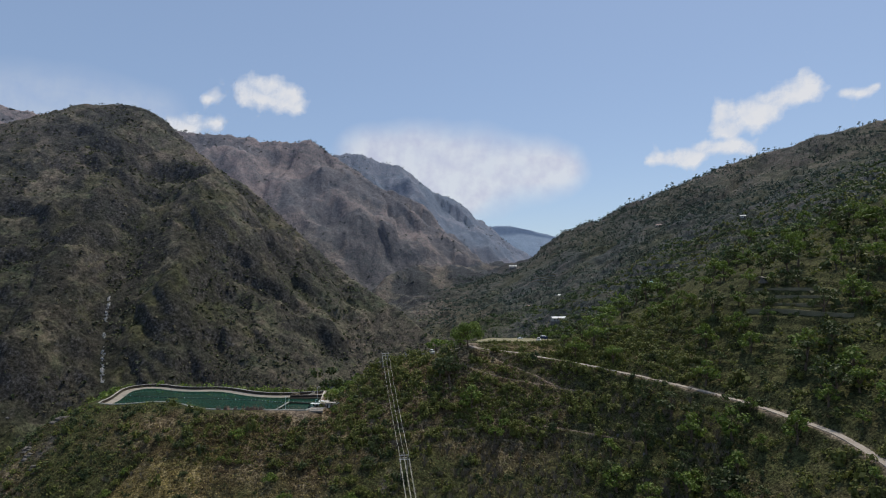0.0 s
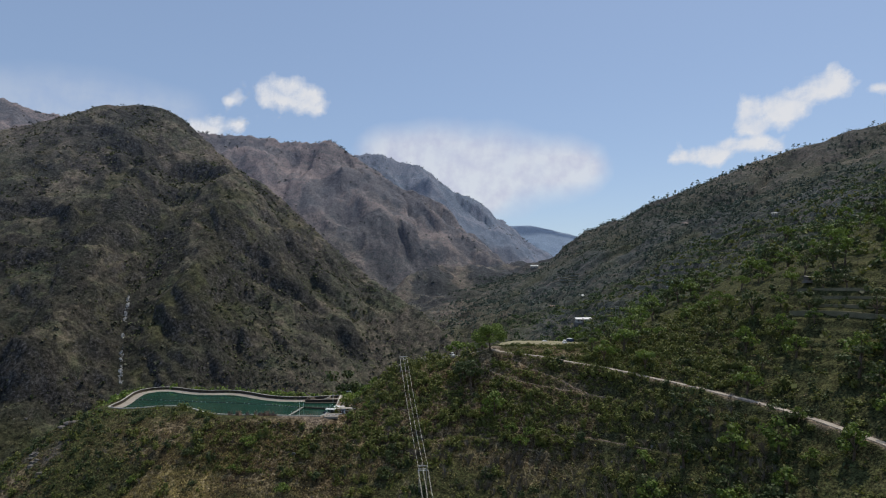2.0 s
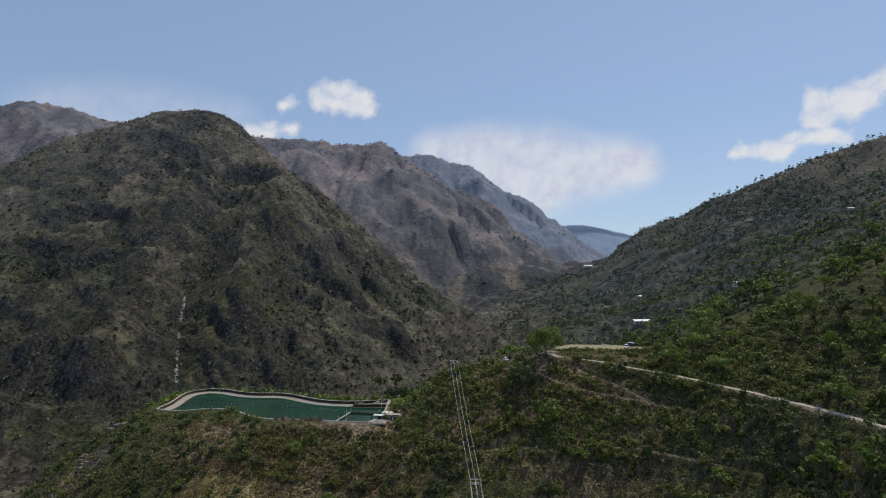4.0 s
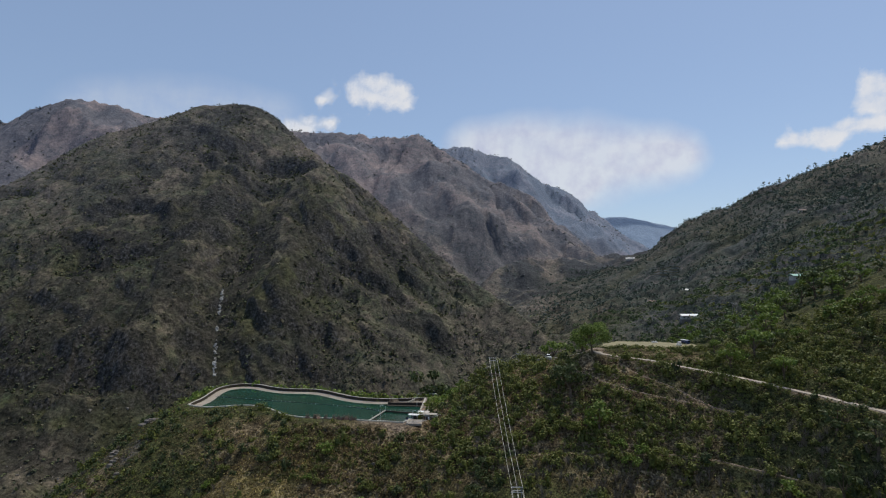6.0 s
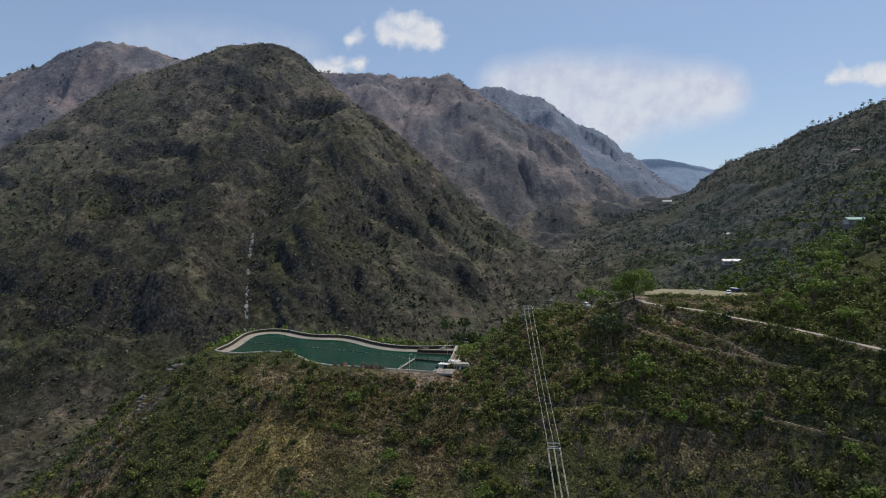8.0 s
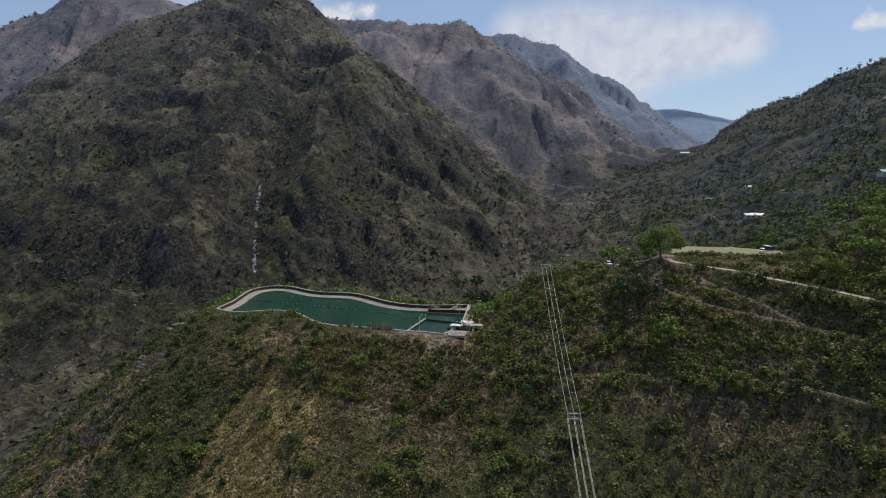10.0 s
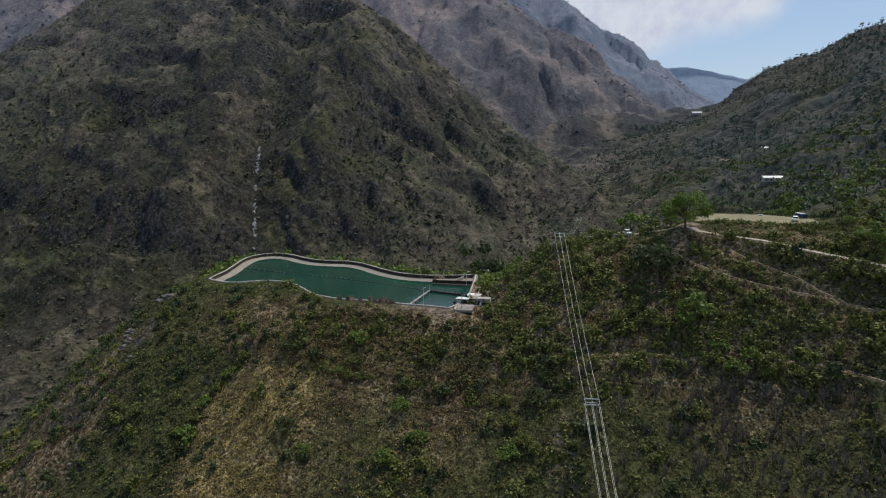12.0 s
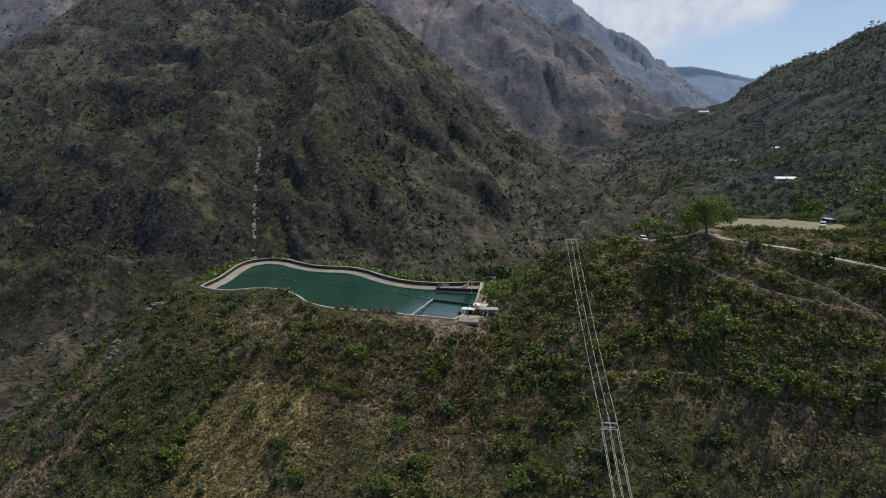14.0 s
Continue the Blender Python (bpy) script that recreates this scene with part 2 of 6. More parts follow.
def terrain(x, y):
    x, y = np.asarray(x, float), np.asarray(y, float)
    r = np.hypot(x, y - 250)
    far = step(1300, 2300, r)
    h = rolling(x, y) * (1 - far) + far * (-30 + 50 * fbm(x, y, 900, 3))
    away = step(120, 420, r)
    h = h + (2.2 + 9 * away) * fbm(x, y, 26 + 0 * x, 4) + 16 * away * (ridged(x, y, 190, 4) - 0.45)
    close = 1 - step(120, 210, np.hypot(x + 30, (y - 255) * 1.3))
    lumps = 0.62 * ridged(x, y, 3.1, 2) + 0.35 * vnoise(x / 1.5, y / 1.5 + 40)
    h = h + close * 0.95 * (lumps - 0.45)
    e = straw_edge(x, y)
    h = h - 2.6 * np.exp(-((e + 5.5) / 4.0) ** 2) * (1 - step(246, 256, y)) * step(180, 200, y)
    # terraced fields on the hill
    mask = step(60, 110, x + 0.25 * (y - 270)) * step(215, 250, y) * (1 - step(700, 900, y)) * step(-0.25, 0.15, fbm(x + 333, y, 120, 3)) * (1 - step(135, 185, h))
    rise = np.where(y > 440, 7.0, 3.6)
    q = h / rise + 0.35 * fbm(x, y + 77, 60, 2)
    f = q - np.floor(q)
    h = h + mask * np.where(y > 440, 0.85, 0.6) * rise * (step(0.62, 0.98, f) - f)
    tall, crest = main_mountain(x, y)
    h = smax(h, tall, 18)
    crag = step(0, 60, h - rolling(x, y) * (1 - far)) * (1 - step(-20, 120, x))
    crag = crag * step(2, 40, crest)
    wob = 14 * fbm(x, y, 45, 3)
    h = h - crag * 17 * (1 - step(0, 64, along(x, y, GULLY)[0] + wob))
    for line, tall in zip(RIBS, (15, 6, 8)):
        h = h + crag * tall * (1 - step(0, 64, along(x, y, line)[0] + wob))
    # rock scarps
    for line in CLIFFS:
        lx = [q[0] for q in line]
        off = y - np.interp(x, lx, [q[1] for q in line]) + 16 * fbm(x + 77, y, 30, 4)
        ends = step(lx[0] - 26, lx[0] + 10, x + 12 * fbm(x, y, 20, 2)) * (1 - step(lx[-1] - 10, lx[-1] + 26, x + 12 * fbm(x, y, 20, 2)))
        h = h + crag * ends * 5.5 * np.clip(off / 7, -1, 1) * (1 - step(6, 40, np.abs(off)))
    # tilted beds break out as ledges
    west = 1 - step(-430, -330, x)
    for deep, dip, size, much in ((30.0, 0.62, 95, 0.42), (11.0, 0.5, 60, 0.5)):
        bed = (h + dip * (1 - 0.55 * west) * x + 0.6 * deep * fbm(x, y, 2.6 * deep, 3)) / deep
        part_of = bed - np.floor(bed)
        held = step(0.02, 0.34, fbm(x + 40 * deep, y, size, 4)) * (1 - 0.35 * west)
        h = h + crag * held * much * deep * (step(0.5, 0.9, part_of) - part_of)
    h = h + crag * (6 * fbm(x, y, 26, 4) + 3.6 * (ridged(x, y, 11, 3) - 0.4))
    folds = step(700, 900, y) * step(20, 140, x) * (1 - step(1000, 1500, r))
    h = h + folds * (12 * (ridged(x + 0.4 * y, y, 170, 3) - 0.45) + 5 * fbm(x, y, 30, 3))
    h = smax(h, roof(x, y, RIGHT, 0.5, 130, 0.27), 14)
    if np.max(r) > 900:
        for pts, slope, gully in ((FAR_LEFT, 0.75, 150), (FAR_MID, 0.72, 150), (FAR_BACK, 0.8, 150), (KNOLL, 0.62, 120), (HORIZON, 0.3, 500)):
            h = smax(h, roof(x, y, pts, slope, gully, 0.12 if pts is HORIZON else 0.55), 14)
        crests = step(50, 190, np.minimum(along(x, y, FAR_MID)[0], along(x, y, FAR_BACK)[0]))
        for line in SPURS:
            d, tall, _ = along(x, y, line)
            h = h + crests * tall * (1 - step(0, 120, d + 30 * fbm(x, y, 90, 3)))
        d, deep, _ = along(x, y, FAR_CUT)
        h = h - crests * deep * (1 - step(0, 110, d + 30 * fbm(x, y, 90, 3)))
        h = h + step(900, 1500, r) * (6 * (ridged(x + 0.5 * y, 0.5 * y, 55, 4) - 0.45) + 9 * (ridged(x, y, 60, 3) - 0.45) + 7 * (ridged(x, y / 3, 30, 2) - 0.4)) * (1 - step(2900, 3400, y))
    # levelled ground
    for pts, half, blend in ((ROAD, 2.0, 4.0), (CREST_TRACK, 1.8, 3.0), (TRACK, 0.6, 1.6), (TRACK_UP, 0.5, 1.5), (LOW_TRACK, 0.6, 2.0)):
        d, z, _ = along(x, y, pts)
        w = 1 - step(half, half + blend, d)
        h = h * (1 - w) + (z - 0.1) * w
    w = 1 - step(0.0, 7.0, field_distance(x, y))
    h = h * (1 - w) + (71.6 + 0.15 * fbm(x, y, 8, 2)) * w
    pd = pond_distance(x, y)
    w = 1 - step(1.5, 13.0, pd)
    h = h * (1 - w) + 45.15 * w
    return np.where(pd < -0.6, 40.5, h)


def straw_edge(x, y):
    """Metres east of the sharp western edge of the parched face."""
    ey, ex = [q[1] for q in STRAW[::-1]], [q[0] for q in STRAW[::-1]]
    return x - np.interp(y, ey, ex) + 1.6 * fbm(x, y, 7, 3)


def straw_cover(x, y):
    """The parched grass face below the reservoir."""
    e = straw_edge(x, y)
    return step(-1.0, 1.2, e) * (1 - step(20, 48, e + 22 * fbm(x, y, 20, 3))) * (1 - step(246, 258, y + 8 * fbm(x + 70, y, 12, 2)))


# ---------------------------------------------------------------- materials
def material(name, rough=0.85):
    m = bpy.data.materials.new(name)
    m.use_nodes = True
    b = m.node_tree.nodes["Principled BSDF"]
    b.inputs["Roughness"].default_value = rough
    b.inputs["Specular IOR Level"].default_value = 0.25
    return m, m.node_tree, b


def nz(t, size, detail=5.0, rough=0.55, stretch=None):
    """Noise of a real-world size in metres, in object coordinates."""
    c = t.nodes.new("ShaderNodeTexCoord")
    n = t.nodes.new("ShaderNodeTexNoise")
    n.inputs["Scale"].default_value, n.inputs["Detail"].default_value, n.inputs["Roughness"].default_value = 1 / size, detail, rough
    if stretch:
        mp = t.nodes.new("ShaderNodeMapping")
        mp.inputs["Scale"].default_value = stretch
        t.links.new(c.outputs["Object"], mp.inputs["Vector"])
        t.links.new(mp.outputs[0], n.inputs["Vector"])
    else:
        t.links.new(c.outputs["Object"], n.inputs["Vector"])
    return n.outputs["Fac"]


def ramp(t, fac, stops):
    r = t.nodes.new("ShaderNodeValToRGB")
    while len(r.color_ramp.elements) < len(stops):
        r.color_ramp.elements.new(0.5)
    for e, (p, c) in zip(r.color_ramp.elements, stops):
        e.position, e.color = p, (*c, 1) if len(c) == 3 else c
    t.links.new(fac, r.inputs["Fac"])
    return r.outputs["Color"]


def mix(t, fac, a, b, mode="MIX"):
    m = t.nodes.new("ShaderNodeMix")
    m.data_type, m.blend_type = "RGBA", mode
    for sock, v in ((m.inputs[0], fac), (m.inputs[6], a), (m.inputs[7], b)):
        if isinstance(v, (int, float)):
            sock.default_value = v
        elif isinstance(v, tuple):
            sock.default_value = (*v, 1)
        else:
            t.links.new(v, sock)
    return m.outputs[2]


def bump(t, b, fac, dist, strength=1.0):
    n = t.nodes.new("ShaderNodeBump")
    n.inputs["Distance"].default_value, n.inputs["Strength"].default_value = dist, strength
    t.links.new(fac, n.inputs["Height"])
    t.links.new(n.outputs[0], b.inputs["Normal"])


def surface(name, c1, c2, size, rough=0.8, relief=0.02, metal=0.0, fine=None):
    """A surface with patches of two colours and a finer grain."""
    m, t, b = material(name, rough)
    a = nz(t, size)
    f = nz(t, fine or size * 0.12, 4)
    col = ramp(t, a, [(0.3, c1), (0.7, c2)])
    col = mix(t, 0.35, col, ramp(t, f, [(0.3, tuple(v * 0.6 for v in c1)), (0.7, tuple(min(1, v * 1.3) for v in c2))]))
    t.links.new(col, b.inputs["Base Color"])
    b.inputs["Metallic"].default_value = metal
    if relief:
        bump(t, b, f, relief)
    return m


def attr(t, name):
    a = t.nodes.new("ShaderNodeAttribute")
    a.attribute_name = name
    return a.outputs["Fac"]


def ground_material():
    m, t, b = material("hillside", 0.95)
    b.inputs["Specular IOR Level"].default_value = 0.1
    big, mid, small, tiny = nz(t, 60, 5), nz(t, 11, 5, 0.6), nz(t, 2.6, 5, 0.65), nz(t, 0.7, 4, 0.6)
    dry = ramp(t, mid, [(0.3, (0.094, 0.062, 0.035)), (0.5, (0.132, 0.094, 0.051)), (0.72, (0.195, 0.147, 0.078))])
    green = ramp(t, mid, [(0.3, (0.058, 0.063, 0.025)), (0.55, (0.088, 0.093, 0.036)), (0.75, (0.128, 0.12, 0.05))])
    rock = ramp(t, small, [(0.3, (0.05, 0.046, 0.044)), (0.55, (0.10, 0.092, 0.088)), (0.75, (0.19, 0.175, 0.165))])
    cells = t.nodes.new("ShaderNodeTexVoronoi")
    cells.feature = "DISTANCE_TO_EDGE"
    cells.inputs["Scale"].default_value = 0.46
    co_n = t.nodes.new("ShaderNodeTexCoord")
    warp, bent = t.nodes.new("ShaderNodeTexNoise"), t.nodes.new("ShaderNodeVectorMath")
    warp.inputs["Scale"].default_value, warp.inputs["Detail"].default_value = 0.3, 4
    bent.operation = "MULTIPLY_ADD"
    bent.inputs[1].default_value = (3.5, 3.5, 3.5)
    t.links.new(warp.outputs["Color"], bent.inputs[0])
    t.links.new(co_n.outputs["Object"], bent.inputs[2])
    t.links.new(bent.outputs[0], cells.inputs["Vector"])
    straw = ramp(t, small, [(0.3, (0.15, 0.112, 0.045)), (0.5, (0.31, 0.24, 0.09)), (0.7, (0.50, 0.395, 0.155))])
    dry = mix(t, attr(t, "straw"), dry, straw)
    # trodden ledges and bleached stalks net the parched ground
    net = mix(t, ramp(t, mid, [(0.40, (0, 0, 0)), (0.52, (1, 1, 1))]), (0, 0, 0), ramp(t, cells.outputs["Distance"], [(0.06, (1, 1, 1)), (0.15, (0, 0, 0))]))
    dry = mix(t, net, dry, mix(t, attr(t, "straw"), (0.34, 0.265, 0.165), (0.46, 0.36, 0.18)))
    near = mix(t, ramp(t, attr(t, "green"), [(0.3, (0, 0, 0)), (0.7, (1, 1, 1))]), dry, green)
    # mountain cover: parched grass, low scrub and bare rock
    grass = mix(t, 0.45, ramp(t, big, [(0.40, (0.104, 0.128, 0.069)), (0.49, (0.178, 0.166, 0.106)), (0.60, (0.245, 0.198, 0.150))]), ramp(t, mid, [(0.38, (0.104, 0.130, 0.069)), (0.52, (0.182, 0.168, 0.108)), (0.66, (0.258, 0.208, 0.158))]))
    scrub = ramp(t, small, [(0.3, (0.027, 0.027, 0.019)), (0.7, (0.058, 0.056, 0.036))])
    ragged = nz(t, 14, 9, 0.68)
    band = nz(t, 30, 9, 0.68, (0.6, 0.6, 1.5))
    mount = mix(t, ramp(t, ragged, [(0.52, (0, 0, 0)), (0.57, (0.45, 0.45, 0.45))]), grass, scrub)
    mount = mix(t, ramp(t, band, [(0.57, (0, 0, 0)), (0.61, (0.6, 0.6, 0.6))]), mount, mix(t, 0.5, scrub, rock))
    mount = mix(t, ramp(t, attr(t, "green"), [(0.5, (0, 0, 0)), (0.8, (0.8, 0.8, 0.8))]), mount, green)
    # wooded valley ground, its colours cooled to carry the blue haze
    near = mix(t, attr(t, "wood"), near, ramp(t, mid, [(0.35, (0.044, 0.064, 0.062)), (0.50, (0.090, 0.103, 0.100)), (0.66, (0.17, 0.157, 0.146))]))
    # dark cover colour: thicket and rock, plus shade painted on some mountain flanks
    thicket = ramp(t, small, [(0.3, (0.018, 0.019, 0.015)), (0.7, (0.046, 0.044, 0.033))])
    mount = mix(t, attr(t, "brush_shade"), mount, mix(t, 0.18, thicket, rock))
    col = mix(t, attr(t, "mountain"), near, mount)
    rk = t.nodes.new("ShaderNodeMath")
    rk.operation = "MULTIPLY"
    t.links.new(attr(t, "rock"), rk.inputs[0])
    t.links.new(ramp(t, small, [(0.35, (0.2, 0.2, 0.2)), (0.6, (1, 1, 1))]), rk.inputs[1])
    col = mix(t, rk.outputs[0], col, rock)
    speck, patch_n = nz(t, 5, 7, 0.68), nz(t, 20, 8, 0.68)
    mount_tone = mix(t, 0.75, ramp(t, speck, [(0.44, (0.66, 0.68, 0.68)), (0.52, (1.05, 1.05, 1.05))]), ramp(t, patch_n, [(0.36, (0.72, 0.73, 0.75)), (0.56, (1.08, 1.08, 1.06))]), "MULTIPLY")
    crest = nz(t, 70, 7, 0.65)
    # distance haze is painted into the far ranges as purple and blue base colour
    haze_purple = ramp(t, crest, [(0.40, (0.20, 0.205, 0.245)), (0.52, (0.36, 0.31, 0.33)), (0.64, (0.45, 0.365, 0.365))])
    haze_purple = mix(t, 0.4, haze_purple, ramp(t, mid, [(0.40, (0.19, 0.195, 0.23)), (0.60, (0.46, 0.385, 0.385))]))
    haze_purple = mix(t, attr(t, "brush_shade"), haze_purple, ramp(t, mid, [(0.35, (0.11, 0.14, 0.185)), (0.65, (0.19, 0.215, 0.265))]))
    col = mix(t, attr(t, "far"), col, haze_purple)
    # most distant range: blue air haze put into its base colour
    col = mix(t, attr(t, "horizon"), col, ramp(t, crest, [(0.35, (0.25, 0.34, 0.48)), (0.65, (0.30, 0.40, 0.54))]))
    col = mix(t, attr(t, "mountain"), col, mix(t, 1.0, col, mix(t, attr(t, "far"), mount_tone, ramp(t, speck, [(0.42, (0.74, 0.76, 0.78)), (0.54, (1.08, 1.07, 1.06))])), "MULTIPLY"))
    col = mix(t, attr(t, "soil"), col, ramp(t, small, [(0.3, (0.22, 0.17, 0.13)), (0.7, (0.36, 0.29, 0.22))]))
    col = mix(t, 0.8, col, mix(t, attr(t, "mountain"), ramp(t, tiny, [(0.38, (0.10, 0.10, 0.10)), (0.62, (1.28, 1.28, 1.28))]), ramp(t, tiny, [(0.37, (0.46, 0.46, 0.46)), (0.62, (0.92, 0.92, 0.92))])), "MULTIPLY")
    col = mix(t, 0.6, col, mix(t, attr(t, "far"), ramp(t, small, [(0.38, (0.20, 0.20, 0.20)), (0.60, (1.1, 1.1, 1.1))]), (0.70, 0.70, 0.70)), "MULTIPLY")
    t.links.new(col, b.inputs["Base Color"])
    h = mix(t, 0.35, small, tiny)
    low = t.nodes.new("ShaderNodeBump")
    low.inputs["Distance"].default_value, low.inputs["Strength"].default_value = 6.0, 0.6
    t.links.new(mix(t, attr(t, "mountain"), (0.5, 0.5, 0.5), nz(t, 22, 8, 0.68)), low.inputs["Height"])
    bump(t, b, h, 1.2, 1.0)
    t.links.new(low.outputs[0], b.inputs["Normal"].links[0].from_node.inputs["Normal"])
    return m


def leaf_material(name, dark, light, through_amount=0.25):
    m, t, b = material(name, 0.6)
    g = t.nodes.new("ShaderNodeNewGeometry")
    c = ramp(t, g.outputs["Random Per Island"], [(0.0, dark), (0.7, tuple(0.5 * (p + q) for p, q in zip(dark, light))), (1.0, light)])
    o = t.nodes.new("ShaderNodeObjectInfo")
    c = mix(t, 0.4, c, ramp(t, o.outputs["Random"], [(0, (0.6, 0.65, 0.5)), (1, (1.0, 1.0, 0.9))]), "MULTIPLY")
    c = mix(t, 0.5, c, ramp(t, nz(t, 14, 3), [(0.3, (0.5, 0.55, 0.5)), (0.7, (1, 1, 0.85))]), "MULTIPLY")
    c = mix(t, 0.55, c, ramp(t, nz(t, 0.9, 4, 0.65), [(0.36, (0.45, 0.47, 0.45)), (0.6, (1.15, 1.15, 1.1))]), "MULTIPLY")
    t.links.new(c, b.inputs["Base Color"])
    tr = t.nodes.new("ShaderNodeBsdfTranslucent")
    t.links.new(c, tr.inputs["Color"])
    ms = t.nodes.new("ShaderNodeMixShader")
    ms.inputs[0].default_value = through_amount
    t.links.new(b.outputs[0], ms.inputs[1])
    t.links.new(tr.outputs[0], ms.inputs[2])
    t.links.new(ms.outputs[0], t.nodes["Material Output"].inputs["Surface"])
    return m


def water_material():
    m, t, b = material("green_water", 0.06)
    b.inputs["Specular IOR Level"].default_value = 0.5
    col = ramp(t, nz(t, 25, 3), [(0.3, (0.009, 0.044, 0.030)), (0.7, (0.015, 0.064, 0.044))])
    t.links.new(col, b.inputs["Base Color"])
    bump(t, b, nz(t, 0.8, 3), 0.02, 0.5)
    return m


M_GROUND = ground_material()
M_WATER = water_material()
M_CONCRETE = surface("pale_concrete", (0.27, 0.25, 0.215), (0.42, 0.39, 0.34), 3.0, 0.9, 0.02)
M_RIM = surface("weathered_rim", (0.30, 0.285, 0.25), (0.52, 0.49, 0.44), 4.0, 0.9, 0.02)
M_LINING = surface("stained_lining", (0.20, 0.175, 0.145), (0.34, 0.30, 0.25), 5.0, 0.9, 0.02)
# brown stone darkened to hold the shade of the inner wall face
M_DARKWALL = surface("dark_shaded_stone", (0.026, 0.020, 0.016), (0.072, 0.056, 0.042), 1.5, 0.9, 0.05)
M_ROAD = surface("dusty_road", (0.26, 0.225, 0.185), (0.42, 0.37, 0.31), 4.0, 0.95, 0.03)
M_FIELD = surface("dry_field_grass", (0.175, 0.158, 0.090), (0.29, 0.262, 0.158), 6.0, 0.95, 0.05)
M_STEEL = surface("galvanised_steel", (0.50, 0.50, 0.50), (0.66, 0.66, 0.64), 0.8, 0.45, 0.0, 0.3)
M_POLE = surface("weathered_pole", (0.20, 0.19, 0.175), (0.33, 0.31, 0.29), 0.8, 0.8, 0.0)
M_WIRE = surface("aluminium_wire", (0.62, 0.58, 0.48), (0.75, 0.71, 0.60), 1.0, 0.6, 0.0, 0.0)
M_BARK = surface("bark", (0.07, 0.05, 0.035), (0.16, 0.12, 0.085), 0.4, 0.9, 0.03)
M_LEAF = leaf_material("scrub_leaves", (0.112, 0.127, 0.034), (0.258, 0.272, 0.077), 0.32)
M_LEAF_DRY = leaf_material("dry_scrub", (0.090, 0.065, 0.034), (0.26, 0.195, 0.10))
M_STRAW = leaf_material("straw_grass", (0.17, 0.128, 0.052), (0.52, 0.41, 0.17))
M_PALEGRASS = leaf_material("pale_grass", (0.13, 0.125, 0.055), (0.36, 0.33, 0.15))
M_LEAF_DARK = leaf_material("dark_leaves", (0.062, 0.084, 0.036), (0.128, 0.16, 0.062), 0.3)
M_WHITE = surface("white_paint", (0.66, 0.66, 0.64), (0.80, 0.80, 0.78), 1.5, 0.5, 0.0)
M_PLASTER = surface("weathered_plaster", (0.42, 0.39, 0.35), (0.58, 0.55, 0.50), 1.5, 0.9, 0.02)
M_GREENROOF = surface("green_tin", (0.16, 0.36, 0.28), (0.30, 0.50, 0.42), 2.0, 0.5, 0.0)
M_REDROOF = surface("faded_red_tin", (0.26, 0.16, 0.14), (0.36, 0.25, 0.22), 2.0, 0.7, 0.0)
M_BLUE = surface("blue_paint", (0.015, 0.03, 0.09), (0.03, 0.06, 0.15), 1.0, 0.4, 0.0)
M_DARKPAINT = surface("dark_metal", (0.02, 0.022, 0.025), (0.05, 0.05, 0.05), 0.6, 0.6, 0.0)
M_GLASS = surface("dark_window_glass", (0.015, 0.02, 0.025), (0.03, 0.035, 0.04), 1.0, 0.08, 0.0)
M_RUBBER = surface("tyre_rubber", (0.015, 0.015, 0.015), (0.03, 0.03, 0.03), 0.3, 0.9, 0.0)
M_RUST = surface("rusty_steel", (0.12, 0.070, 0.050), (0.26, 0.165, 0.12), 0.5, 0.85, 0.01)
M_BRICK = surface("brown_silt", (0.16, 0.11, 0.075), (0.26, 0.19, 0.13), 1.0, 0.95, 0.03)
M_SOIL = surface("trampled_earth", (0.20, 0.15, 0.12), (0.34, 0.27, 0.21), 2.5, 0.95, 0.06)
M_LEAF_TREE = leaf_material("tree_leaves", (0.10, 0.155, 0.032), (0.28, 0.365, 0.085), 0.35)
# blue-grey leaf tones with the haze of distance put into the colour
M_LEAF_FAR = leaf_material("hazed_far_leaves", (0.105, 0.118, 0.14), (0.155, 0.168, 0.19), 0.1)
M_TWIG = surface("grey_twigs", (0.10, 0.083, 0.064), (0.19, 0.162, 0.13), 0.5, 0.9, 0.0)
M_PALEROCK = surface("pale_boulders", (0.40, 0.39, 0.37), (0.58, 0.56, 0.53), 1.2, 0.9, 0.05)
M_ROCK = surface("weathered_rock", (0.12, 0.11, 0.10), (0.24, 0.22, 0.20), 1.2, 0.9, 0.06)
M_TERRACE = surface("terrace_stone_and_grass", (0.12, 0.115, 0.07), (0.23, 0.205, 0.135), 3.0, 0.95, 0.05)
M_LEDGE = surface("bedded_rock", (0.075, 0.068, 0.060), (0.20, 0.18, 0.16), 0.7, 0.95, 0.08)
# green leaves with the valley's bluish haze mixed into their colour
M_LEAF_VALLEY = leaf_material("hazed_valley_leaves", (0.046, 0.074, 0.070), (0.105, 0.144, 0.126), 0.25)
M_LEAF_WOOD = leaf_material("wooded_slope_leaves", (0.062, 0.098, 0.046), (0.145, 0.20, 0.088), 0.3)
M_LEAF_MOUNT = leaf_material("mountain_scrub", (0.045, 0.056, 0.036), (0.10, 0.112, 0.066), 0.15)
M_LEAF_OLIVE = leaf_material("olive_scrub", (0.062, 0.080, 0.034), (0.15, 0.165, 0.075), 0.2)
M_GRASS_MOUNT = leaf_material("mountain_grass", (0.070, 0.066, 0.044), (0.145, 0.13, 0.088), 0.2)


def mesh_object(name, verts, faces, mat, parent=None, smooth=False):
    me = bpy.data.meshes.new(name)
    me.from_pydata([tuple(map(float, v)) for v in verts], [], [tuple(int(i) for i in f) for f in faces])
    me.materials.append(mat)
    if smooth:
        me.shade_smooth()
    ob = new(name, me)
    ob.parent = parent
    return ob


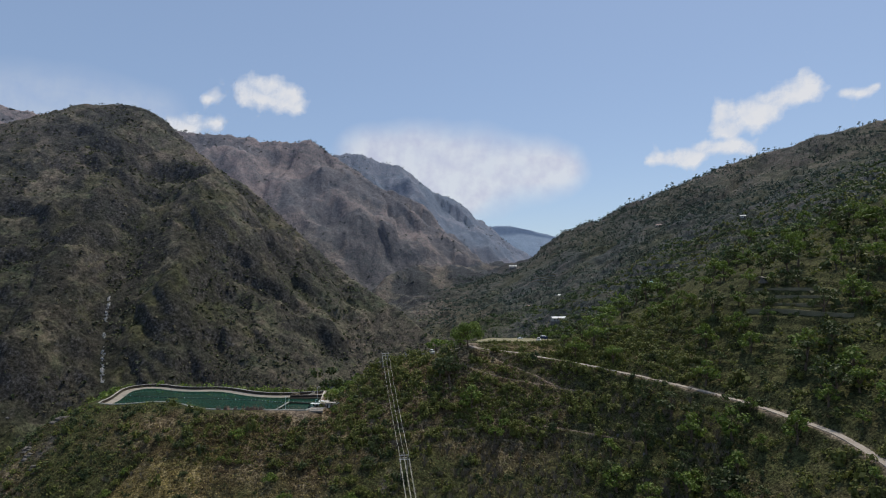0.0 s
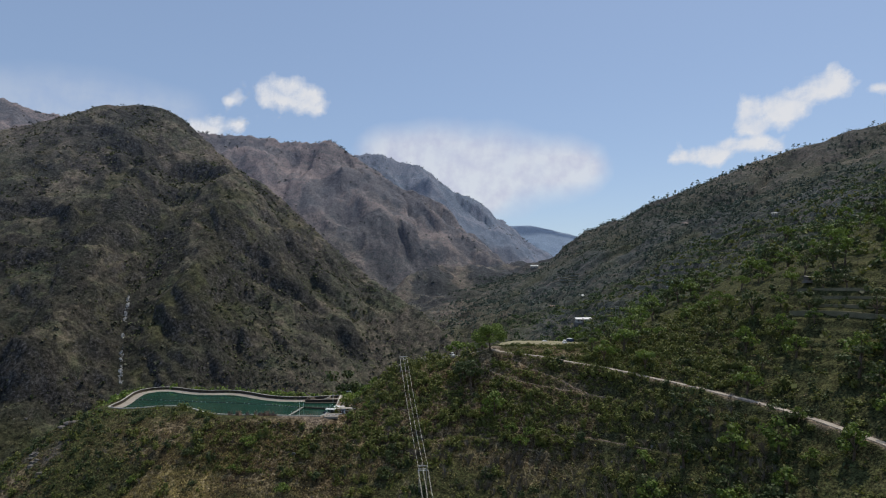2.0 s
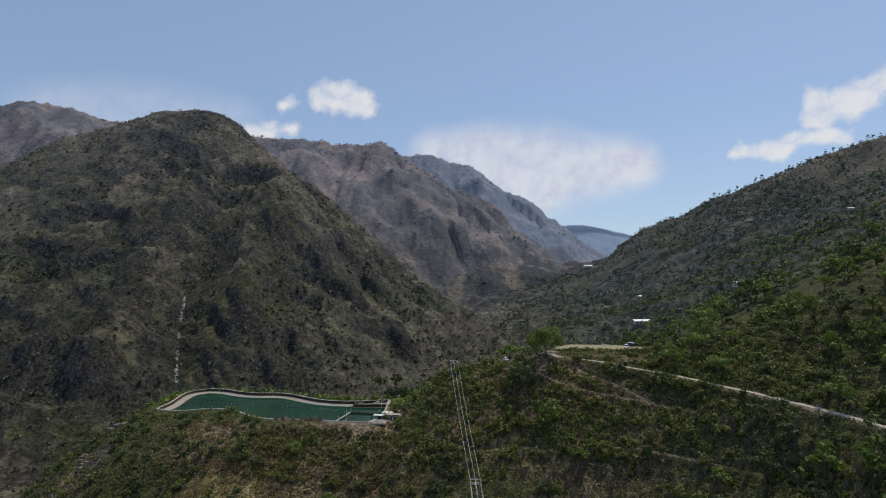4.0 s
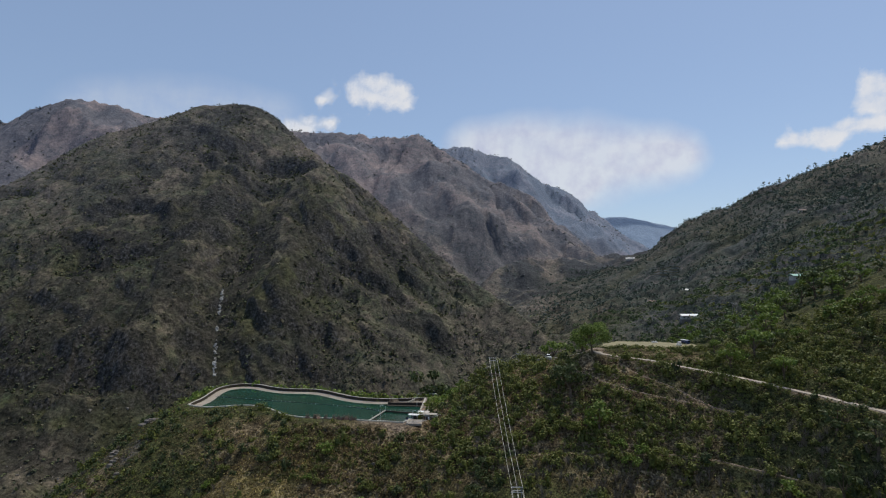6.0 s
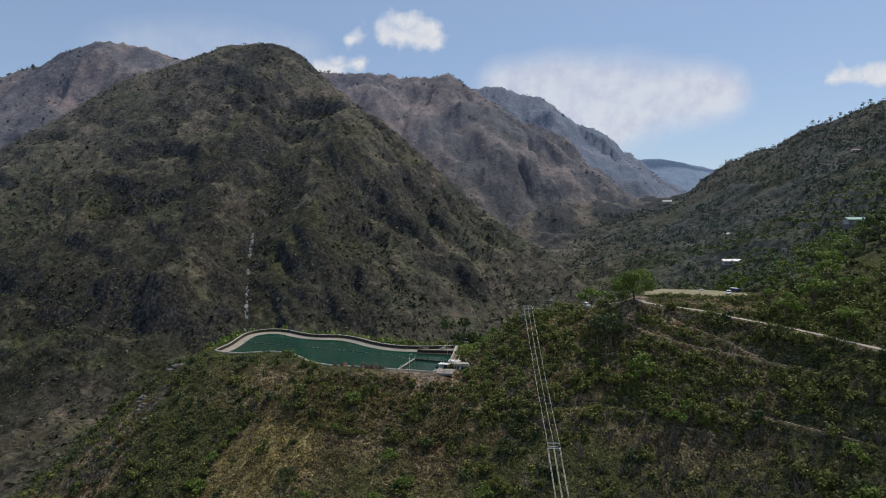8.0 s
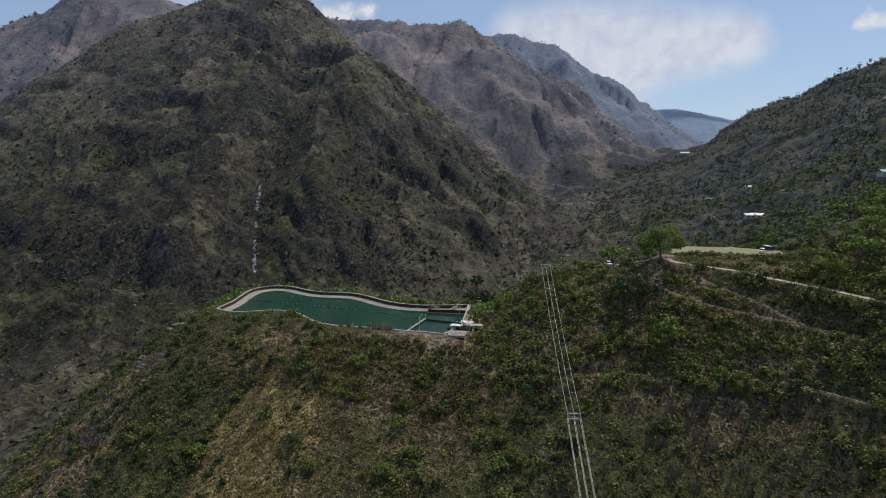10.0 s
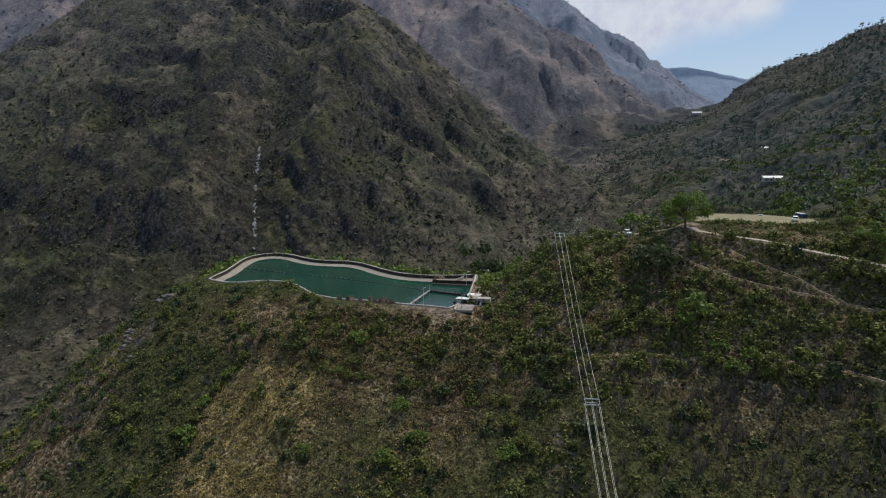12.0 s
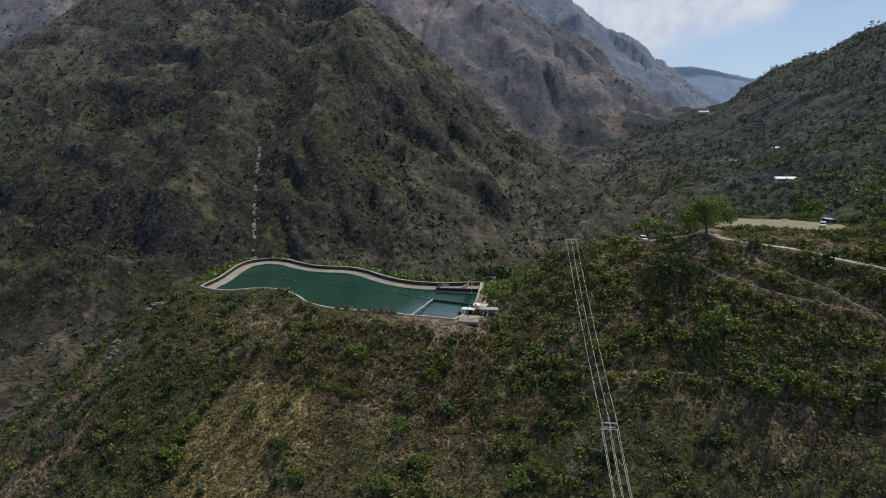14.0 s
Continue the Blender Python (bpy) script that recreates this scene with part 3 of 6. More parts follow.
def part(name, bm, mat, parent, label=""):
    """Links a bmesh as one mesh object under a thing or a part."""
    me = bpy.data.meshes.new(name)
    bm.to_mesh(me)
    bm.free()
    me.materials.append(mat)
    ob = new(name, me)
    ob.parent = parent
    if label:
        ob["label"] = label
    return ob


def fast_mesh(name, co, quads, mat):
    """A large mesh from numpy arrays of corners and four-sided faces."""
    me = bpy.data.meshes.new(name)
    me.vertices.add(len(co))
    me.vertices.foreach_set("co", np.ascontiguousarray(co, np.float32).ravel())
    k = quads.shape[1]
    me.loops.add(quads.size)
    me.loops.foreach_set("vertex_index", np.ascontiguousarray(quads, np.int32).ravel())
    me.polygons.add(len(quads))
    me.polygons.foreach_set("loop_start", np.arange(0, quads.size, k, dtype=np.int32))
    me.update(calc_edges=True)
    me.validate()
    me.materials.append(mat)
    return me


# ---------------------------------------------------------------- ground
def build_ground():
    front = np.linspace(-51, 46, 540)
    angles = np.radians(np.concatenate([np.linspace(-180, -52, 40)[:-1], front, np.linspace(46, 180, 42)[1:-1]]))
    radii = np.concatenate([[0.02], np.linspace(6, 110, 14)[:-1], np.geomspace(110, 190, 24)[:-1], np.geomspace(190, 340, 190)[:-1], np.geomspace(340, 420, 34)[:-1], np.geomspace(420, 1100, 220)[:-1], np.geomspace(1100, 3000, 165)[:-1], np.geomspace(3000, 4950, 22)])
    a, r = np.meshgrid(angles, radii)
    x, y = r * np.sin(a), r * np.cos(a) + 20
    z = terrain(x.ravel(), y.ravel()).reshape(x.shape)
    rows_n, cols = x.shape
    co = np.stack([x, y, z], -1).reshape(-1, 3)
    i, j = np.meshgrid(np.arange(rows_n - 1), np.arange(cols), indexing="ij")
    k = (j + 1) % cols
    quads = np.stack([i * cols + j, i * cols + k, (i + 1) * cols + k, (i + 1) * cols + j], -1).reshape(-1, 4)[:, ::-1]
    me = fast_mesh("ground", co, quads, M_GROUND)
    me.shade_smooth()
    px, py, pz = co.T
    dist = np.hypot(px, py - 250)
    gx, gy = np.gradient(z)[0], np.gradient(z)[1]
    dr = np.gradient(r)[0]
    da = np.gradient(a)[1] * r
    slope = np.hypot(gx / dr, gy / np.abs(da + 1e-6)).ravel()
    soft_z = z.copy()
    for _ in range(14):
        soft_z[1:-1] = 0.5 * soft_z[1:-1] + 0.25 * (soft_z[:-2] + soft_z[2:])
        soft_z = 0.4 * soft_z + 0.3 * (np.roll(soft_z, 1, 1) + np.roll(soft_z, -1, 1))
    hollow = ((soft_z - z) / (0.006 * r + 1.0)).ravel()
    mount = np.maximum(step(-60, 40, py - 430 - 0.45 * (px + 200)) * (1 - step(0, 120, px + 0.1 * (py - 700))), step(800, 1300, dist))
    mount = np.maximum(mount, step(-20, 40, -px - 210))
    green = 0.5 + 0.9 * fbm(px, py, 45, 4) + 0.18 * step(-40, 60, px) - 0.12 * step(40, 130, -px) * (1 - step(262, 275, py)) - 0.22 * mount
    green = green + mount * (0.35 * np.clip(hollow, -0.6, 1.0) + 0.55 * (1 - step(8, 50, along(px, py, RIBS[0])[0] + 26 * fbm(px, py, 30, 4))))
    green = green - 0.26 * (1 - mount) * (1 - step(244, 256, py)) * step(0, 8, straw_edge(px, py))
    green = green + 0.10 * step(-28, -5, px) * (1 - step(248, 256, py)) * (1 - mount)
    straw = straw_cover(px, py)
    green = green + 0.5 * step(45, 70, px) * (1 - mount)
    green = green - 1.0 * straw + 0.5 * step(1, 3, -straw_edge(px, py)) * (1 - step(30, 52, -straw_edge(px, py))) * (1 - step(246, 254, py)) * (1 - mount) - 0.3 * step(110, 116, -px) * (1 - step(146, 154, -px)) * step(244, 252, py) * (1 - step(272, 280, py)) + 0.08
    green = green + 0.6 * (1 - step(5, 13, pond_distance(px, py))) * np.maximum(step(296, 306, py), step(140, 150, -px))
    knoll = 1 - step(120, 250, along(px, py, KNOLL)[0] + 40 * fbm(px, py, 60, 3))
    tread = step(60, 110, px) * step(215, 260, py) * (1 - step(700, 780, py)) * (1 - step(0.22, 0.42, slope))
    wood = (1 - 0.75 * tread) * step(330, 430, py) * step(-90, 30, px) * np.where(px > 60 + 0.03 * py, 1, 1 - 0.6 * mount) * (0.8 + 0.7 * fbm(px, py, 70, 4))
    # dark cover by noise, weighted towards hollows
    brush_shade = np.maximum(mount, step(1000, 1200, dist)) * step(0.12, 0.21, 0.16 * hollow + fbm(px, py, 42, 5, 0.6))
    rock = np.where(px > 60, 0.25, 1) * step(0.75 + 0.3 * mount, 1.35 + 0.45 * mount, slope + 0.35 * fbm(px, py, 30, 4)) * (0.25 + 0.75 * mount)
    n_s, a_s = 0.64 * px + 0.77 * pz, 0.77 * px - 0.64 * pz
    strata = fbm(a_s / 5, n_s + 9 * fbm(px, py, 40, 2), 13, 4, 0.6)
    east = step(-370, -300, px + 0.15 * (py - 700))
    brush_shade = np.maximum(0.8 * brush_shade, 0.6 * mount * step(0.17 - 0.10 * east, 0.24 - 0.10 * east, strata))
    rock = rock * (1 - 0.6 * mount * step(-260, -160, px))
    brush_shade = brush_shade * (1 - 0.4 * step(-230, -130, px)) * (1 - 0.25 * step(-320, -260, px) * (1 - step(600, 680, py)) * mount)
    rock = np.maximum(rock, 0.9 * step(146, 160, -px) * (1 - mount) * (1 - step(258, 268, py)) * step(0.08, 0.25, fbm(px + 50, py, 11, 4)))
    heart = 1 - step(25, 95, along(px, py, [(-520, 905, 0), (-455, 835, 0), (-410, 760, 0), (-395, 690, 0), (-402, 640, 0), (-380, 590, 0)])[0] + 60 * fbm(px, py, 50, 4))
    brush_shade = np.where(dist > 1150, brush_shade, np.maximum(brush_shade * (1 - 0.55 * step(520, 640, -px) * step(560, 620, py)), 0.8 * mount * heart * step(-0.1, 0.1, fbm(px + 21, py, 24, 5, 0.6))))
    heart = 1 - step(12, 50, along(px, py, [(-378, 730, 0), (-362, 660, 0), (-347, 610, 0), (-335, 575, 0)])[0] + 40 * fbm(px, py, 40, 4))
    brush_shade = np.maximum(brush_shade, 0.7 * mount * heart * step(-0.14, 0.06, fbm(px + 63, py, 20, 5, 0.6)))
    # shaded side of the rib: its shade is painted as dark cover
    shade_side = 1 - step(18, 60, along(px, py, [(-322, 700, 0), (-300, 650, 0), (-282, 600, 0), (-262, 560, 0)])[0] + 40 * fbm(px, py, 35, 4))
    brush_shade = np.maximum(brush_shade, 0.7 * mount * shade_side * step(-0.12, 0.08, fbm(px + 91, py, 22, 5, 0.6)))
    brush_shade = np.maximum(brush_shade, 0.55 * step(190, 225, -px) * (1 - step(400, 460, py)) * step(-0.2, 0.05, fbm(px + 5, py, 26, 5, 0.6)))
    # mountain foot: dark cliffs and shadow both put into the tone
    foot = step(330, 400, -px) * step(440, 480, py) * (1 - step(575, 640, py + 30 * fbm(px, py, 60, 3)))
    brush_shade = np.maximum(brush_shade, 0.75 * mount * foot * step(-0.12, 0.06, fbm(px + 17, py, 30, 5, 0.6)))
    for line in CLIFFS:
        brush_shade = np.maximum(brush_shade, 0.85 * mount * (1 - step(7, 19, along(px, py, line)[0] + 30 * fbm(px, py, 22, 5, 0.6))))
    bulk = 0.6 * step(0.08, 0.2, 0.06 * hollow + fbm(px, py, 150, 5, 0.55) + 0.16 * (1 - step(230, 480, pz))) * step(1000, 1300, dist)
    brush_shade = np.maximum(np.where(dist > 1150, bulk, brush_shade), 0.95 * knoll * step(-0.26, -0.02, fbm(px, py, 45, 5, 0.6)))
    # how much painted haze colour each spot takes, rising with distance
    haze_share = (0.05 * step(450, 700, py) + 0.16 * step(650, 1000, py + 0.25 * (-px - 300))) * mount + 0.04 * step(-240, -130, px) * step(540, 680, py) * mount + 0.08 * step(330, 700, -px) * step(560, 860, py) * mount + 0.62 * step(950, 1900, dist) * (1 - 0.75 * step(60, 220, px) * (1 - step(1700, 2200, dist)))
    soil = np.zeros(len(co))
    for pts, half in ((ROAD, 1.9), (CREST_TRACK, 1.6), (TRACK, -0.5), (TRACK_UP, -0.9), (LOW_TRACK, -0.5)):
        d = along(px, py, pts)[0]
        soil = np.maximum(soil, (1 - step(half, half + 1.6, d + 1.2 * fbm(px, py, 5, 2))) * 0.9)
    for bx, by, br in ((-20.5, 230, 2.6), (-21.5, 223, 2.2), (-26, 265, 2.0), (-32, 262, 1.6), (-30, 297, 2.4)):
        soil = np.maximum(soil, 0.8 * (1 - step(br - 1, br + 1, np.hypot(px - bx, 0.6 * (py - by)) + 2.5 * fbm(px, py, 4, 3))))
    pd = pond_distance(px, py)
    soil = np.maximum(soil, 0.8 * (1 - step(2, 8, pd + 5 * fbm(px, py, 12, 3))) * step(-80, -74, px))
    soil = np.maximum(soil, 0.12 * step(205, 250, -px) * (1 - step(400, 470, py)) * step(-0.22, 0.2, fbm(px, py, 34, 5, 0.6)))
    soil = np.maximum(soil, 0.75 * (1 - step(3, 8, np.hypot(px + 171, 0.5 * (py - 322)) + 5 * fbm(px, py, 6, 3))))
    for name, v in (("horizon", np.maximum(step(2950, 3300, dist), 0.55 * step(2350, 2600, py) * step(-700, -450, px))), ("straw", np.maximum(straw, 0.4 * tread)), ("green", green), ("rock", rock), ("wood", wood), ("brush_shade", brush_shade), ("mountain", mount), ("far", haze_share), ("soil", soil)):
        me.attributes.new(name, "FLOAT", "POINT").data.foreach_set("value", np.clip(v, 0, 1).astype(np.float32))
    return tagged(new("ground", me), "steep dry hillsides and mountains covered with scrub", "ground", kind="structure")


ground = build_ground()


# ---------------------------------------------------------------- scrub
def clump(n, leaf, r, squat=0.75, seed=0, core=0):
    """A bush of many small leafy flakes on an uneven body: corners (n, 4, 3)."""
    g = np.random.default_rng(seed)
    lobes = g.normal(size=(5, 3)) * (0.42, 0.42, 0.25) + (0, 0, 0.5)
    which = g.integers(0, 5, n)
    d = g.normal(size=(n, 3))
    d /= np.linalg.norm(d, axis=1)[:, None]
    c = lobes[which] + d * g.uniform(0.35, 0.62, (n, 1))
    c[:, 2] = np.abs(c[:, 2]) * squat
    nrm = d + g.normal(size=(n, 3)) * 0.32 + (0, 0, 0.6)
    nrm /= np.linalg.norm(nrm, axis=1)[:, None]
    u = np.cross(nrm, g.normal(size=(n, 3)))
    u /= np.linalg.norm(u, axis=1)[:, None]
    v = np.cross(nrm, u)
    s = leaf * g.uniform(0.6, 1.3, (n, 1))
    k = g.uniform(0.5, 0.9, (n, 1))
    quad = np.stack([c - u * s, c - v * s * k + nrm * s * 0.2, c + u * s, c + v * s * k - nrm * s * 0.15], 1)
    if core:
        bodies = []
        for e in range(core):
            w = g.uniform(0.42, 0.58)
            corner = np.array([(a, b, h) for h in (-0.5, 0.5) for b in (-0.5, 0.5) for a in (-0.5, 0.5)]) * g.uniform(0.75, 1.15, (8, 3)) * w
            corner[4:, :2] *= 0.62
            corner += lobes[e] * (1, 1, squat) * 0.9 - (0, 0, 0.1)
            corner[:, 2] = np.maximum(corner[:, 2], -0.1)
            bodies.append(corner[np.array([(0, 2, 3, 1), (4, 5, 7, 6), (0, 1, 5, 4), (2, 6, 7, 3), (0, 4, 6, 2), (1, 3, 7, 5)])])
        quad = np.concatenate([quad] + bodies)
    return quad * r


def scatter(name, spots, sizes, protos, mat, label, category, seed):
    """Many bushes as one mesh; the widest ones are made of more and finer leaves."""
    g = np.random.default_rng(seed)
    parts = []
    sizes = sizes * np.where((field_distance(spots[:, 0], spots[:, 1]) < 13) & ("hedge" not in name), 0.55, 1.0)
    sizes = sizes * np.where(np.minimum(along(spots[:, 0], spots[:, 1], TRACK)[0], along(spots[:, 0], spots[:, 1], TRACK_UP)[0]) < 3.0, 0.62, 1.0)
    wide = (sizes > 1.75) & (protos is NEAR_P)
    protos = protos + BIG_P
    few = len(protos) - len(BIG_P)
    kind = np.where(wide, few + np.arange(len(spots)) % len(BIG_P), np.arange(len(spots)) % few)
    for p in range(len(protos)):
        sel = kind == p
        s, z = spots[sel], sizes[sel]
        if not len(s):
            continue
        ang = g.uniform(0, 6.283, len(s))
        ca, sa = np.cos(ang), np.sin(ang)
        q = protos[p].reshape(-1, 3)
        tall = g.uniform(0.75, 1.25, len(s))
        x = (q[:, 0] * ca[:, None] - q[:, 1] * sa[:, None]) * z[:, None] + s[:, 0:1]
        y = (q[:, 0] * sa[:, None] + q[:, 1] * ca[:, None]) * z[:, None] + s[:, 1:2]
        h = q[:, 2] * (z * tall)[:, None] + s[:, 2:3]
        parts.append(np.stack([x, y, h], -1).reshape(-1, 3))
    co = np.concatenate(parts)
    me = fast_mesh(name, co, np.arange(len(co)).reshape(-1, 4), mat)
    return tagged(new(name, me), label, category, kind="stuff")


def clear_of_things(x, y, margin=0.0):
    bare = (x > -101) & (x < -47) & (y < 276)
    ok = (np.hypot(x - 11.5, y - 286.5) > 5.5) & (pond_distance(x, y) > np.where(bare, np.where(x > -80, 7.0, 4.0), 2.5) + margin) & (field_distance(x, y) > 0.5 + margin)
    for pts, half in ((ROAD, 1.9), (CREST_TRACK, 1.8), (TRACK, 0.7), (TRACK_UP, 0.6), (LOW_TRACK, 0.3), (STREAM, 1.5)):
        ok &= along(x, y, pts)[0] > half + margin
    return ok


def hollow_at(x, y, reach=26.0):
    """Metres by which the ground lies below its surroundings."""
    around = sum(terrain(x + a * reach, y + b * reach) for a, b in ((1, 0), (-1, 0), (0, 1), (0, -1))) / 4
    return around - terrain(x, y)


def spots_in(x0, x1, y0, y1, n, keep, seed, margin=0.0):
    g = np.random.default_rng(seed)
    x, y = g.uniform(x0, x1, n), g.uniform(y0, y1, n)
    ok = clear_of_things(x, y, margin) & (g.random(n) < keep(x, y))
    x, y = x[ok], y[ok]
    return np.stack([x, y, terrain(x, y) - 0.15], -1), g.random(len(x))


NEAR_P = [clump(38, 0.215, 1.0, 0.85, k, 1) for k in range(6)]
BIG_P = [clump(105, 0.148, 1.0, 0.85, 200 + k, 3) for k in range(5)]
TUFT_P = [clump(5, 0.36, 1.0, 0.5, 60 + k) for k in range(6)]
STRAW_P = [clump(7, 0.30, 1.0, 0.75, 260 + k) for k in range(6)]
MAT_P = [clump(4, 0.62, 1.0, 0.55, 160 + k) for k in range(6)]
MID_P = [clump(16, 0.36, 1.0, 1.0, 20 + k, 1) for k in range(4)]
TALL_P = [clump(8, 0.5, 1.0, 1.5, 240 + k) for k in range(4)]
FAR_P = [clump(6, 0.64, 1.0, 0.85, 40 + k) for k in range(4)]


def lush(x, y):
    """How green the near slope is: thick above the low track, in belts below the reservoir."""
    belt = 0.9 * fbm(x, y, 26, 3)
    west = step(2, 5, -straw_edge(x, y)) * (1 - step(12, 48, -straw_edge(x, y)))
    upper = step(-42, -20, x) * step(246, 256, y)
    return np.clip(0.40 + belt + 0.40 * upper + 0.35 * step(246, 254, y) * step(-112, -100, x) + 0.45 * west + 0.5 * step(48, 70, x) + 0.5 * (1 - step(4, 10, np.abs(x + 29 + 0.1 * (y - 240)) + 6 * fbm(x, y, 12, 2))) - 0.75 * straw_cover(x, y) - 0.35 * step(112, 118, -x) * (1 - step(146, 154, -x)) * step(246, 254, y) * (1 - step(270, 276, y)), 0.03, 0.98)


pts, u = spots_in(-215, 126, 165, 325, 6000, lush, 11)
scatter("scrub", pts, 0.6 + 2.7 * u ** 3.5, NEAR_P, M_LEAF, "dense green scrub bushes on the near slope", "scrub", 1)
pts, u = spots_in(-44, 110, 240, 302, 3900, lambda x, y: np.clip(0.7 + 0.9 * fbm(x, y, 20, 3), 0.1, 1) * step(244, 254, y), 23)
scatter("crest_scrub", pts, 0.6 + 2.3 * u ** 4, NEAR_P, M_LEAF, "thick green scrub covering the slope below the road", "scrub", 15)
pts, u = spots_in(-50, 115, 240, 304, 11000, lambda x, y: 0.85 * step(244, 252, y) + 0 * x, 34)
scatter("crest_grass", pts[::2], 0.5 + 0.7 * u[::2] ** 2, TUFT_P, M_LEAF, "low green weeds between the bushes of the crest", "grass", 34)
scatter("crest_straw", pts[1::2], 0.5 + 0.7 * u[1::2] ** 2, TUFT_P, M_LEAF_DRY, "dry brown grass between the bushes of the crest", "grass", 45)
pts, u = spots_in(5, 78, 258, 287, 1300, lambda x, y: 0.9 + 0 * x, 27)
scatter("bank_scrub", pts, 0.6 + 0.9 * u ** 2, NEAR_P, M_LEAF, "green scrub on the bank below the road", "scrub", 20)
pts, u = spots_in(-235, 120, 190, 330, 2400, lambda x, y: np.maximum(lush(y - 60, x + 300) * 0.8, 0.9 * step(114, 126, -x)), 17)
scatter("dark_scrub", pts, 0.6 + 2.2 * u ** 3.5, NEAR_P, M_LEAF_DARK, "dark green thorn bushes on the near slope", "scrub", 7)
pts, u = spots_in(-106, -44, 243, 266, 1500, lambda x, y: np.clip(0.65 + 0.9 * fbm(x, y, 12, 3), 0.1, 1) + 0 * x, 43)
scatter("rim_scrub", pts[::2], 0.5 + 1.3 * u[::2] ** 3, NEAR_P, M_LEAF, "olive scrub on the bank below the reservoir", "scrub", 43)
scatter("rim_thorn", pts[1::2], 0.5 + 1.1 * u[1::2] ** 2, NEAR_P, M_LEAF_DRY, "brown thorn scrub on the bank below the reservoir", "scrub", 44)
pts, u = spots_in(-205, -121, 190, 290, 2800, lambda x, y: np.clip(0.55 + 0.9 * fbm(x, y, 14, 3), 0.08, 1) * step(1, 4, -straw_edge(x, y)), 41)
scatter("west_scrub", pts[::2], 0.5 + 1.5 * u[::2] ** 3, NEAR_P, M_LEAF_DARK, "low dark green scrub on the spur's shaded flank", "scrub", 41)
scatter("west_weeds", pts[1::2], 0.6 + 0.9 * u[1::2] ** 2, TUFT_P, M_LEAF, "green weeds along the edge of the parched face", "grass", 42)
pts, u = spots_in(-190, 115, 192, 288, 20000, lambda x, y: 1.0 - 0.45 * lush(x, y), 12)
scatter("dry_scrub", pts, 0.45 + 0.65 * u ** 2, TUFT_P, M_LEAF_DRY, "low parched brown scrub and grass tufts", "scrub", 2)
pts, u = spots_in(-130, -45, 192, 264, 14000, lambda x, y: np.clip(straw_cover(x, y) + 0.25, 0, 1), 31)
scatter("straw_grass", pts, 0.5 + 0.6 * u ** 2, STRAW_P, M_STRAW, "tussocks of bleached straw grass on the dry face", "grass", 31)
pts, u = spots_in(-24, 80, 192, 249, 3600, lambda x, y: np.clip(0.5 + 1.1 * fbm(x + 9, y, 16, 3), 0.03, 1), 46)
scatter("pale_grass", pts, 0.5 + 0.8 * u ** 2, STRAW_P, M_PALEGRASS, "pale olive grass in tufts on the lower slope", "grass", 46)
pts, u = spots_in(-190, -40, 262, 352, 9000, lambda x, y: (pond_distance(x, y) < 13) * np.maximum(step(296, 306, y), step(140, 150, -x)) * 0.9, 32)
far_bank = pts[(pts[:, 1] > 300) & (np.arange(len(pts)) % 3 == 0)]
scatter("bank_bushes", far_bank, 1.2 + 1.2 * np.abs(np.sin(far_bank[:, 0] * 7.3)), MID_P, M_LEAF_TREE, "bright green bushes behind the reservoir's far wall", "scrub", 35)
scatter("bank_grass", pts, 0.45 + 0.7 * u ** 2, TUFT_P, M_LEAF_TREE, "bright green grass and weeds round the reservoir", "grass", 32)
pts, u = spots_in(60, 290, 95, 240, 4200, lambda x, y: np.clip(0.6 + 0.9 * fbm(x, y, 30, 3), 0.1, 1) * ((x > 135) | (y < 175)), 26)
scatter("roadside_scrub", pts, 0.9 + 2.0 * u ** 2, MID_P, M_LEAF, "green bushes on the slope beside the road", "scrub", 19)
pts, u = spots_in(70, 480, 180, 760, 10500, lambda x, y: np.clip(0.55 + 0.9 * fbm(x, y, 50, 3), 0.1, 0.95) * (x > 108), 13)
scatter("hill_thorn", pts[1::3], 1.0 + 2.0 * u[1::3] ** 2, MID_P, M_LEAF_DARK, "dark thorn bushes on the terraced hill", "scrub", 33)
scatter("hill_scrub", pts[::3], 1.1 + 2.4 * u[::3] ** 2, MID_P, M_LEAF, "green bushes and small trees on the terraced hill", "scrub", 3)
pts, u = spots_in(70, 480, 180, 760, 12000, lambda x, y: np.clip(0.5 - 0.9 * fbm(x, y, 50, 3), 0.1, 0.95) * (x > 108), 18)
scatter("hill_grass", pts + (0.9, 0.7, 0), 0.6 + 1.2 * u ** 2, TUFT_P, M_LEAF_DRY, "parched grass and scrub on the terraces", "scrub", 18)
scatter("hill_undergrowth", pts[::3], 0.9 + 1.5 * u[::3] ** 2, TUFT_P, M_LEAF_DARK, "dark undergrowth between the terraces", "scrub", 8)
pts, u = spots_in(-60, 520, 350, 1450, 28000, lambda x, y: np.clip(0.62 + 1.6 * fbm(x, y, 60, 4) + 0.25 * step(60, 110, x) * (1 - step(760, 900, y)), 0.06, 1.0) * step(-30, 40, x + 0.04 * (y - 500)), 14)
near_w = (pts[:, 1] < 800) & (u > 0.3)
scatter("valley_trees", pts[near_w], 1.0 + 2.4 * u[near_w] ** 2, MID_P, M_LEAF_WOOD, "green trees crowding the valley side", "woodland", 36)
pts, u = pts[~near_w], u[~near_w]
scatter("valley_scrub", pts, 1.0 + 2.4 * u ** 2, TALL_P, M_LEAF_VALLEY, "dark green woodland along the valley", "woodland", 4)
